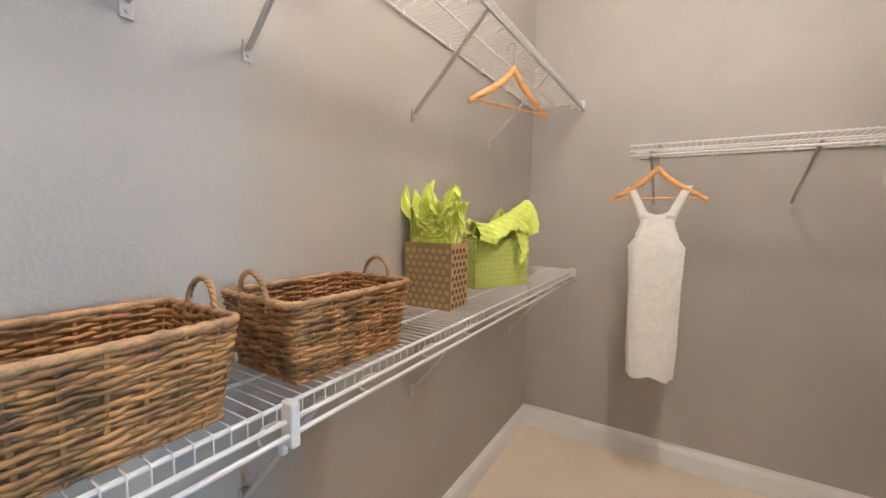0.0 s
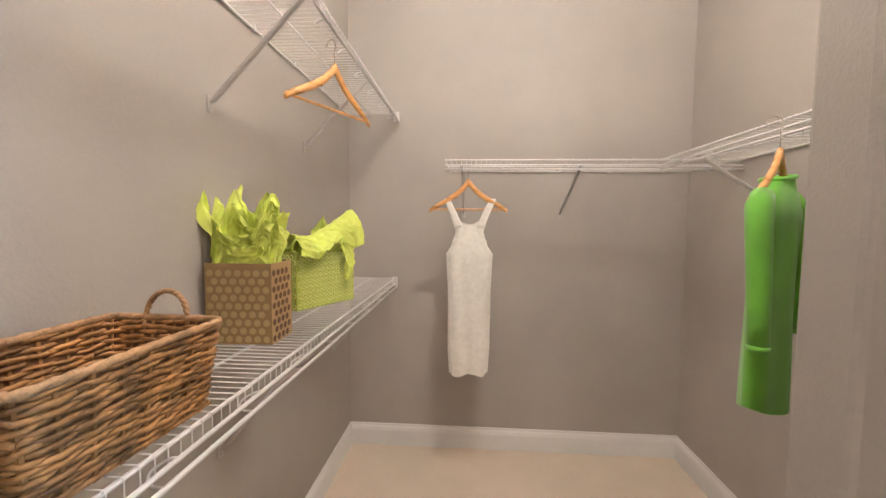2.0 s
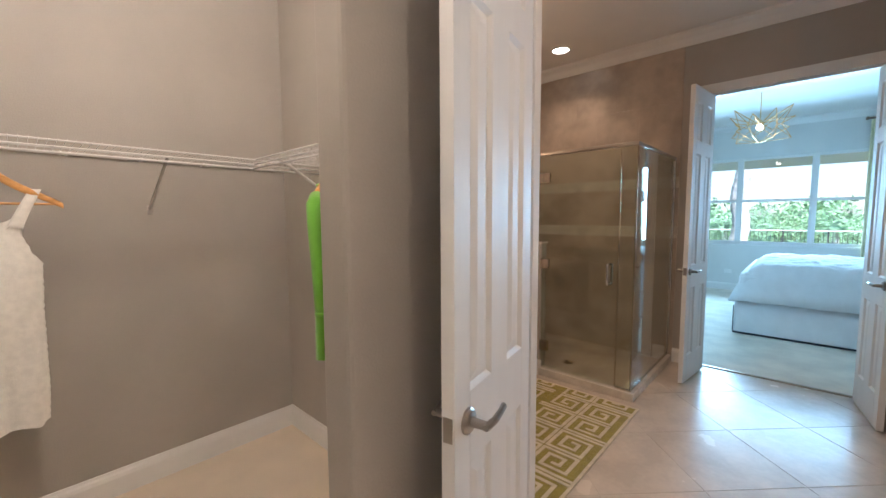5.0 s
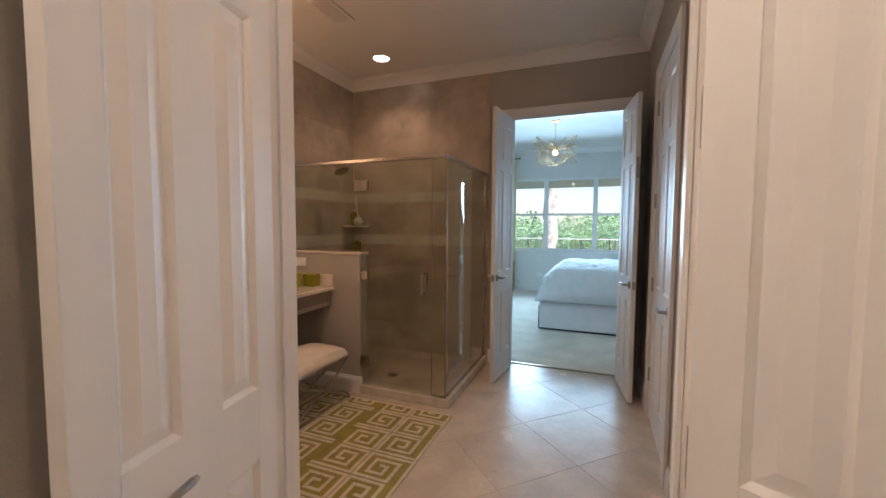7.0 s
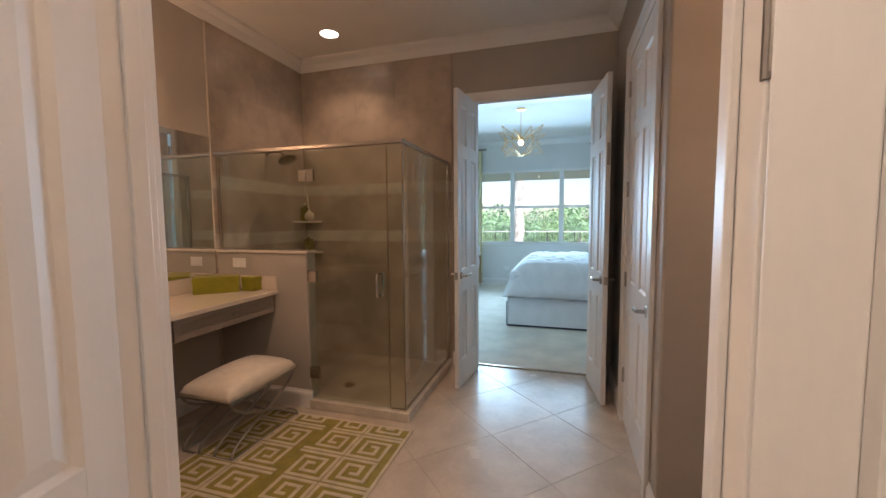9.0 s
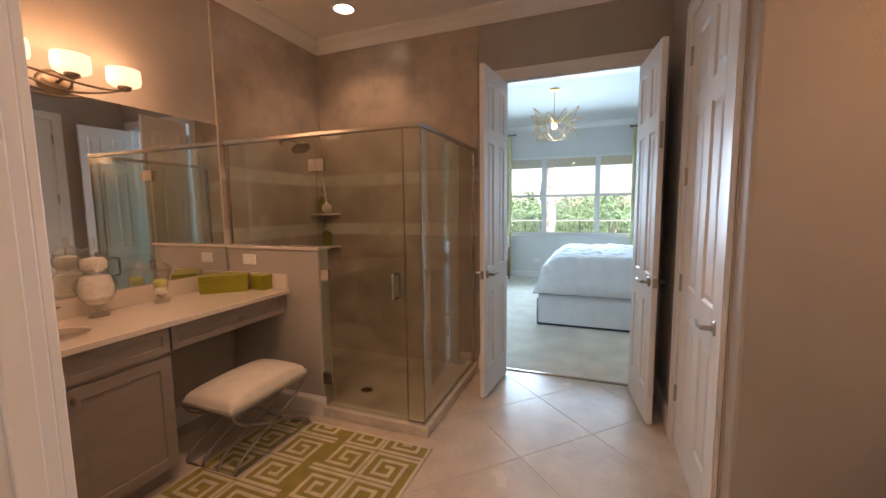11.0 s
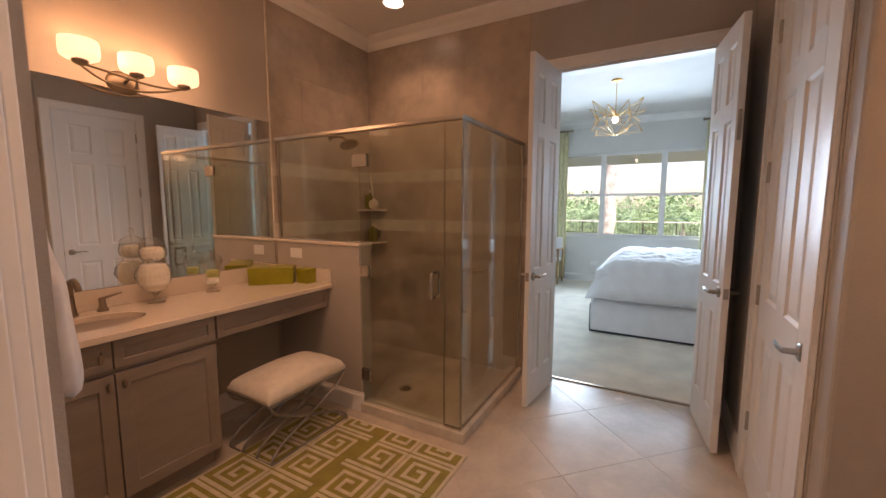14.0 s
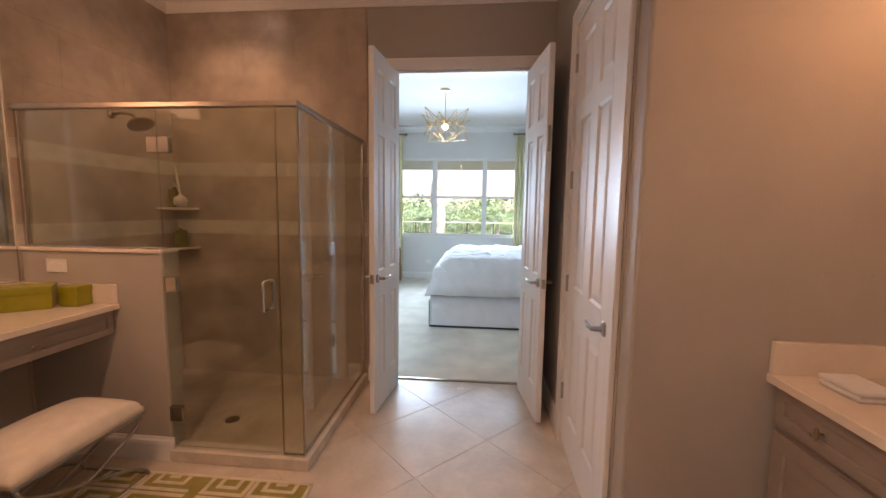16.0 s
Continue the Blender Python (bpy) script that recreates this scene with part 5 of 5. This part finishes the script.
bm = bmesh.new()
g = sheet(bm, cushion, 36, 26)
edge = [g[i][0] for i in range(37)] + [g[36][j] for j in range(1, 27)] + [g[i][26] for i in range(35, -1, -1)] + [g[0][j] for j in range(25, 0, -1)]
lowv = [bm.verts.new((v.co.x, v.co.y, 0.356)) for v in edge]
for i in range(len(edge)):
    j = (i + 1) % len(edge)
    bm.faces.new((edge[i], edge[j], lowv[j], lowv[i]))
bm.faces.new(lowv)
part("seat_cushion", bm, UPHOLSTERY, bench, "cream upholstered seat", smooth=True)
for name, z in (("top_frame", 0.349), ("base_frame", 0.011)):
    bm = bmesh.new()
    tube(bm, [(BX0, BY0, z), (BX1, BY0, z), (BX1, BY1, z), (BX0, BY1, z)], 0.009, 6, closed=True)
    part(name, bm, IRON, bench)
for y in (BY0, BY0 + 0.125, BY1 - 0.125, BY1):
    for s in ((1, -1) if y in (BY0, BY1) else (1,)):
        bm = bmesh.new()
        pts = []
        for i in range(25):
            u = i / 24
            x = (BX0 + BX1) / 2 - s * ((BX1 - BX0) / 2 - 0.004) * math.cos(math.pi * u)
            pts.append((x, y + 0.010 * s, 0.012 + 0.335 * u))
        tube(bm, pts, 0.0085, 8)
        part("leg", bm, IRON, bench, "S-curved iron rod", smooth=True)

# ---- rug ----
rug = thing("rug", "olive rug with a cream Greek key pattern", "rug")
RX0, RX1, RY0, RY1 = 1.30, 2.918, 0.752, 1.925
part("rug_base", slab(RX0, RX1, RY0, RY1, 0.0005, 0.010, 0.003), RUG_GREEN, rug)
SPIRAL = [(-1.0, -1.0), (-1.0, 1.0), (1.0, 1.0), (1.0, -0.60), (-0.56, -0.60), (-0.56, 0.56), (0.56, 0.56), (0.56, -0.16), (-0.12, -0.16), (-0.12, 0.14)]
bm = bmesh.new()
w, edge_x, edge_y = 0.0105, RX1 - 0.018, RY1 - 0.018


def bar(bm, xa, ya, xb, yb, z1):
    x0, x1 = max(min(xa, xb) - w, RX0 + 0.018), min(max(xa, xb) + w, edge_x)
    y0, y1 = max(min(ya, yb) - w, RY0 + 0.018), min(max(ya, yb) + w, edge_y)
    if x1 - x0 > 0.003 and y1 - y0 > 0.003:
        box(bm, x0, x1, y0, y1, 0.0095, z1)


for i in range(7):
    cx = 2.90 - 0.24 * i
    for j, cy in enumerate((0.905, 1.195, 1.485, 1.775)):
        fx, fy = (-1 if (i + j) % 2 else 1), (-1 if j % 2 else 1)
        pts = [(cx + fx * u * 0.104, cy + fy * v * 0.131) for u, v in SPIRAL]
        for (xa, ya), (xb, yb) in zip(pts, pts[1:]):
            bar(bm, xa, ya, xb, yb, 0.0122 if abs(ya - yb) < 1e-6 else 0.0126)
for x0, x1, y0, y1 in ((RX0, RX1, RY0, RY0 + 0.016), (RX0, RX1, RY1 - 0.016, RY1), (RX0, RX0 + 0.016, RY0, RY1), (RX1 - 0.016, RX1, RY0, RY1)):
    box(bm, x0 - 0.001, x1 + 0.001, y0 - 0.001, y1 + 0.001, 0.002, 0.0116)
part("key_pattern", bm, RUG_CREAM, rug, "raised cream key pattern")["kind"] = "stuff"

# ---- second vanity ----
VX0, VX1 = 1.215, WC_X - 0.002
cabinet("vanity_cabinet", VX0, VX1 - 0.004, -1.075, SOUTH_BATH + 0.002, 1, "taupe stained vanity cabinet with drawers", [(VX0 + 0.01, 1.84, 1.80), (1.85, VX1 - 0.012, 1.89)], [(VX0 + 0.01, 1.84, 1.5), (1.85, VX1 - 0.012, 2.28)])
ct2 = counter("vanity_countertop", VX0, VX1, SOUTH_BATH + 0.001, -1.048, 0.8595, 0.889, (1.78, -1.35, 0.2, 0.14), "polished cream stone countertop with side splash")
part("side_splash", slab(VX1 - 0.0195, VX1, SOUTH_BATH + 0.001, -1.052, 0.8895, 1.0, 0.002), QUARTZ, ct2)
part("backsplash", slab(VX0, VX1 - 0.02, SOUTH_BATH + 0.001, SOUTH_BATH + 0.02, 0.8895, 1.0, 0.002), QUARTZ, ct2)
basin(1.78, -1.35, 0.2, 0.14, 0.858)
cloth = thing("folded_washcloth", "folded white washcloth on the vanity", "towel")
for k, (g0, g1) in enumerate(((0.0, 0.018), (0.0185, 0.036))):
    part("fold", slab(2.27 - 0.004 * k, 2.41, -1.26, -1.15 + 0.003 * k, 0.8895 + g0, 0.8895 + g1, 0.008), TOWEL, cloth)

# ---- bedroom: window ----
for n_, (y0, y1) in enumerate(zip(WIN_Y, WIN_Y[1:])):
    w_ = thing("window_%d" % (n_ + 1), "white double-hung bedroom window looking onto greenery", "window")
    w_["kind"] = "structure"
    x0, x1 = BEDROOM_E + 0.03, BEDROOM_E + 0.09
    z0, zm, z1 = WIN_Z
    bm = bmesh.new()
    box(bm, x0, x1, y0, y0 + 0.045, z0, z1, 0.003)
    box(bm, x0, x1, y1 - 0.045, y1, z0, z1, 0.003)
    box(bm, x0, x1, y0 + 0.045, y1 - 0.045, z1 - 0.045, z1, 0.003)
    box(bm, x0, x1, y0 + 0.045, y1 - 0.045, z0, z0 + 0.05, 0.003)
    part("window_frame", bm, WHITE, w_)
    part("meeting_rail", slab(x0 - 0.004, x1, y0 + 0.045, y1 - 0.045, zm - 0.025, zm + 0.02, 0.003), WHITE, w_)
    for a, b in ((z0 + 0.05, zm - 0.025), (zm + 0.02, z1 - 0.045)):
        p = part("pane", slab(x0 + 0.03, x0 + 0.034, y0 + 0.045, y1 - 0.045, a, b), WINDOW_GLASS, w_)
        p.visible_shadow = False
structure("window_sill", slab(BEDROOM_E - 0.03, BEDROOM_E + 0.03, WIN_Y[0] - 0.02, WIN_Y[3] + 0.02, WIN_Z[0] - 0.03, WIN_Z[0] - 0.001, 0.004), WHITE, "white painted window sill", "window sill")

GOLD = mat("brushed_gold", (0.66, 0.38, 0.12), 0.3, metal=1.0, vary=0.08, bump=0.0)
CURTAIN = mat("yellow_curtain_cloth", (0.74, 0.68, 0.42), 0.85, vary=0.06, scale=10, fine=300, bump=0.2, sheen=0.2)
for y0, y1 in ((1.47, 1.95), (-1.20, -0.745)):
    bm = bmesh.new()

    def cloth_f(u, v, y0=y0, y1=y1):
        return Vector((8.90 + 0.028 * math.sin(u * 2 * math.pi * 6) + 0.006 * math.sin(v * 5 + u * 20), y0 + (y1 - y0) * u, 0.03 + 2.83 * v))

    sheet(bm, cloth_f, 72, 8)
    o = tagged(part("curtain", bm, CURTAIN, smooth=True), "pale yellow pleated curtain beside the window", "curtain", "bedroom curtains")
    o.modifiers.new("thickness", "SOLIDIFY").thickness = 0.003
rod_ob = thing("curtain_rod", "dark bronze curtain rod above the window", "curtain rod")
for y0, y1 in ((1.40, 2.0), (-1.25, -0.70)):
    bm = bmesh.new()
    tube(bm, [(8.90, y0, 2.885), (8.90, y1, 2.885)], 0.016, 10)
    for y in (y0, y1):
        lathe(bm, [(0.018, -0.02), (0.03, 0), (0.018, 0.02)], 14, pose(8.90, y, 2.885, 90))
    tube(bm, [(8.90, (y0 + y1) / 2, 2.885), (8.999, (y0 + y1) / 2, 2.885)], 0.01, 8)
    part("rod", bm, BRONZE, rod_ob)

# ---- bed ----
bed = thing("bed", "made bed with white quilted comforter and pleated skirt", "bed")
XB0, XB1, YB0, YB1 = 5.695, 7.72, -1.75, 0.50
bm = bmesh.new()
secs = []
for z, off in ((0.012, 0.006), (0.2, 0.0), (0.42, -0.012)):
    row = []
    per = []
    for i in range(60):
        per.append((XB0, YB1 - (YB1 - YB0) * i / 60, -1, 0))
    for i in range(50):
        per.append((XB0 + (XB1 - XB0) * i / 50, YB0, 0, -1))
    for i in range(60):
        per.append((XB1, YB0 + (YB1 - YB0) * i / 60, 1, 0))
    for i in range(50):
        per.append((XB1 - (XB1 - XB0) * i / 50, YB1, 0, 1))
    for k, (x, y, nx, ny) in enumerate(per):
        f = off + 0.006 * math.sin(k * 0.9) * (0.45 - z)
        row.append((x + nx * f, y + ny * f, z))
    secs.append(row)
rings = loft(bm, secs, len(secs[0]))
bm.faces.new(rings[-1])
part("bed_skirt", bm, LINEN, bed, "white pleated bed skirt", smooth=True)
part("mattress", slab(XB0 + 0.02, XB1 - 0.02, YB0 + 0.02, YB1 - 0.02, 0.42, 0.74, 0.06), LINEN, bed)
bm = bmesh.new()


def comforter(u, v):
    x, y = XB0 - 0.045 + (XB1 - XB0 + 0.09) * u, YB0 - 0.045 + (YB1 - YB0 + 0.11) * v
    d1, d2, d3 = x - (XB0 - 0.045), (XB1 + 0.045) - x, (YB1 + 0.065) - y
    e = 1.0
    for d, r in ((d1, 0.16), (d2, 0.16), (d3, 0.34)):
        q = 1 - min(max(d, 0) / r, 1)
        e *= (1 - q ** 2.4)
    q1, q2 = (x + y) * 2.6, (x - y) * 2.6
    quilt = -0.016 * (math.exp(-((q1 - round(q1)) * 11) ** 2) + math.exp(-((q2 - round(q2)) * 11) ** 2))
    puff = 0.018 * noise.noise((x * 5, y * 5, 1.7)) + 0.008 * noise.noise((x * 14, y * 14, 4))
    z = 0.405 + (0.440 + quilt + puff) * e + 0.012 * noise.noise((x * 6, y * 6, 9))
    return Vector((x - 0.012 * noise.noise((y * 7, z * 7, 2)), y, z))


sheet(bm, comforter, 90, 100)
o = part("comforter", bm, LINEN, bed, "white quilted comforter", smooth=True)
o.modifiers.new("thickness", "SOLIDIFY").thickness = 0.012

TRIM = mat("navy_hem_trim", (0.03, 0.035, 0.05), 0.8, vary=0.1, fine=200, bump=0.1)
part("hem_trim", slab(XB0 - 0.014, XB0 - 0.008, YB0, YB1 + 0.006, 0.012, 0.032), TRIM, bed, "dark hem trim")
part("corner_trim", slab(XB0 - 0.012, XB0 - 0.006, YB1 + 0.002, YB1 + 0.012, 0.032, 0.34), TRIM, bed)

# ---- chair ----
CHAIR_WOOD = mat("oak_chair_wood", (0.36, 0.21, 0.10), 0.45, vary=0.2, scale=6, fine=60, bump=0.05, stretch=(6, 6, 1))
chair = thing("accent_chair", "wooden accent chair with a white seat near the window", "chair")
for x in (8.30, 8.68):
    for y in (1.47, 1.92):
        bm = bmesh.new()
        tube(bm, [(x, y, 0.007), (x + 0.01, y, 0.25), (x, y, 0.66 if y == 1.47 else 0.66)], 0.02, 8, taper=[0.75, 1.0, 0.9])
        part("leg", bm, CHAIR_WOOD, chair)
part("seat", slab(8.29, 8.69, 1.49, 1.90, 0.40, 0.47, 0.02), LINEN, chair, "white upholstered seat")
for y in (1.47, 1.92):
    part("armrest", slab(8.27, 8.70, y - 0.028, y + 0.028, 0.64, 0.672, 0.01), CHAIR_WOOD, chair)
part("backrest", slab(8.66, 8.71, 1.48, 1.91, 0.47, 0.86, 0.015), LINEN, chair)

# ---- chandelier ----
lamp_ob = thing("star_chandelier", "gold wire starburst chandelier with a lit bulb", "chandelier")
CX, CY, CZ = 6.62, 0.43, 2.555
bm = bmesh.new()
lathe(bm, [(0.065, CEILING - 0.0005), (0.065, CEILING - 0.02), (0.02, CEILING - 0.03)], 24, pose(CX, CY, 0))
part("canopy", bm, GOLD, lamp_ob)
bm = bmesh.new()
tube(bm, [(CX, CY, CEILING - 0.03), (CX, CY, CZ + 0.06)], 0.005, 8)
part("stem", bm, GOLD, lamp_ob)
for k in range(9):
    a = 2 * math.pi * (k + 0.3) / 9
    up = (0.22, 0.12, 0.17)[k % 3]
    dx, dy = math.cos(a), math.sin(a)
    reach = (0.34, 0.37, 0.32)[k % 3]

    def at(r, w, z):
        return (CX + dx * r - dy * w, CY + dy * r + dx * w, CZ + z)

    tip, low_tip, root = at(reach, 0, up), at(reach - 0.03, 0, up - 0.27), at(0.035, 0, 0.05)
    wings = [at(0.20, w, 0.015) for w in (-0.085, 0.085)]
    for p, q in [(root, tip), (at(0.03, 0, -0.19), low_tip)] + [(e, g) for g in wings for e in (tip, low_tip)]:
        bm = bmesh.new()
        tube(bm, [p, q], 0.0042, 6)
        part("petal_wire", bm, GOLD, lamp_ob)
for z in (0.05, -0.19):
    bm = bmesh.new()
    tube(bm, [(CX + 0.034 * math.cos(q), CY + 0.034 * math.sin(q), CZ + z) for q in [2 * math.pi * i / 18 for i in range(18)]], 0.006, 6, closed=True)
    part("hub_ring", bm, GOLD, lamp_ob)
bm = bmesh.new()
bmesh.ops.create_icosphere(bm, subdivisions=3, radius=0.038)
bmesh.ops.translate(bm, vec=(CX, CY, CZ), verts=bm.verts)
part("bulb", bm, BULB, lamp_ob, "lit round bulb", smooth=True)

# ---- outside ----
LAWN = mat("lawn_grass", (0.15, 0.22, 0.07), 0.9, vary=0.3, scale=0.8, fine=30, bump=0.4)
LEAF = mat("shrub_leaves", (0.30, 0.47, 0.25), 0.5, vary=0.4, scale=1.2, fine=12, bump=0.0, island=0.45)
BARK = mat("palm_bark", (0.52, 0.49, 0.44), 0.9, vary=0.3, scale=8, fine=60, bump=0.6)
PAVER = mat("patio_pavers", (0.50, 0.44, 0.37), 0.8, vary=0.12, scale=5, fine=60, bump=0.3)
RAIL = mat("dark_fence_paint", (0.06, 0.055, 0.05), 0.5, vary=0.1, bump=0.0)
structure("ground", slab(9.15, 400, -250, 250, -0.4, -0.14), LAWN, "green lawn behind the house", "ground")
structure("patio", slab(9.15, 12.4, -6, 7, -0.139, -0.05, 0.01), PAVER, "beige paver patio", "pavement")
structure("patio_roof", slab(9.15, 12.5, -7, 8, 2.56, 2.80), CEIL, "white soffit of the covered patio", "roof")


def leaves(bm, centre, spread, count, size, rnd):
    for _ in range(count):
        d = Vector((rnd.gauss(0, 1), rnd.gauss(0, 1), rnd.gauss(0, 1))).normalized() * rnd.uniform(0.45, 1.0)
        p = Vector(centre) + Vector((d.x * spread[0], d.y * spread[1], d.z * spread[2]))
        a = Vector((rnd.gauss(0, 1), rnd.gauss(0, 1), rnd.gauss(0, 1))).normalized()
        b = a.cross(Vector((rnd.gauss(0, 1), rnd.gauss(0, 1), rnd.gauss(0, 1)))).normalized()
        s = size * rnd.uniform(0.6, 1.4)
        bm.faces.new([bm.verts.new(p + q) for q in (-a * s, b * s * 0.4, a * s, -b * s * 0.4)])


rnd = random.Random(11)
bm = bmesh.new()
for k in range(70):
    y = rnd.uniform(-16, 22)
    x = rnd.uniform(23, 34)
    h = rnd.uniform(0.5, 1.05)
    leaves(bm, (x, y, -0.1 + h * 0.9), (rnd.uniform(0.8, 1.6), rnd.uniform(0.8, 1.8), h), 620, 0.075, rnd)
tagged(part("hedge", bm, LEAF), "dense green shrubs beyond the fence", "shrubs", kind="stuff")
bm = bmesh.new()
for k in range(46):
    y = rnd.uniform(-30, 40)
    h = rnd.uniform(0.9, 1.7)
    leaves(bm, (rnd.uniform(40, 58), y, h), (2.2, rnd.uniform(1.8, 3.4), h), 300, 0.26, rnd)
tagged(part("tree_line", bm, LEAF), "distant low green trees", "trees", kind="stuff")
palm = thing("palm_tree", "palm tree with a rough grey trunk on the lawn", "tree")
bm = bmesh.new()
tube(bm, [(15.0, 1.40 + 0.05 * math.sin(k * 0.6), -0.15 + k * 0.16) for k in range(46)], 0.19, 14, taper=[1.25 - 0.008 * k + (0.05 if k % 2 else -0.03) for k in range(46)])
part("trunk", bm, BARK, palm)
bm = bmesh.new()
for k in range(22):
    a, up = rnd.uniform(0, 6.283), rnd.uniform(0.1, 1.0)
    for i in range(16):
        u = i / 15
        p = Vector((15 + math.cos(a) * 2.2 * u, 1.4 + math.sin(a) * 2.2 * u, 7.1 + up * 1.6 * u - 2.4 * u * u))
        for s in (-1, 1):
            side = Vector((-math.sin(a) * s, math.cos(a) * s, -0.5)) * 0.5 * (1 - 0.6 * u)
            bm.faces.new([bm.verts.new(q) for q in (p, p + side * 0.5 + Vector((0.04, 0.04, 0)), p + side, p + side * 0.5 - Vector((0.04, 0.04, 0)))])
part("fronds", bm, LEAF, palm)


def low_palm(x, y, trunk, reach):
    ob = thing("low_palm", "low palm with arching green fronds beyond the fence", "tree", "low palms beyond the fence")
    bm = bmesh.new()
    tube(bm, [(x, y, -0.15), (x, y, trunk * 0.6), (x + 0.03, y, trunk)], 0.11, 10, taper=[1.2, 1.0, 0.9])
    part("trunk", bm, BARK, ob)
    bm = bmesh.new()
    for _ in range(26):
        a, up = rnd.uniform(0, 6.283), rnd.uniform(0.25, 1.25)
        for i in range(18):
            u = i / 17
            p = Vector((x + math.cos(a) * reach * u, y + math.sin(a) * reach * u, trunk + reach * (up * u - 0.95 * u * u)))
            for s in (-1, 1):
                side = Vector((-math.sin(a) * s, math.cos(a) * s, -0.35)) * 0.42 * (1 - 0.7 * u) * min(1, 0.3 + 3 * u)
                bm.faces.new([bm.verts.new(q) for q in (p, p + side * 0.5 + Vector((0.03, 0.03, 0.01)), p + side, p + side * 0.5 - Vector((0.03, 0.03, 0.01)))])
    part("crown", bm, LEAF, ob)


for px, py, ph, pr in ((23.5, -1.1, 0.75, 1.5), (24.5, 2.9, 0.8, 1.5), (24.0, 0.6, 0.5, 1.3), (25.0, -3.2, 0.9, 1.6), (25.5, 5.0, 0.8, 1.5)):
    low_palm(px, py, ph, pr)
fence = thing("fence", "low dark metal fence with a pale top rail", "fence")
for k in range(24):
    y = -12 + k * 1.25
    part("post", slab(20 - 0.025, 20 + 0.025, y - 0.025, y + 0.025, -0.141, 0.86, 0.004), RAIL, fence)
part("rail", slab(19.98, 20.02, -12.0, 16.75, 0.082, 0.118), RAIL, fence)
part("top_rail", slab(19.97, 20.03, -12.0, 16.75, 0.795, 0.835), WHITE, fence, "sunlit pale top rail")
bm = bmesh.new()
for k in range(230):
    y = -12 + k * 0.125
    box(bm, 19.993, 20.007, y - 0.007, y + 0.007, 0.08, 0.80)
part("bars", bm, RAIL, fence)["kind"] = "stuff"
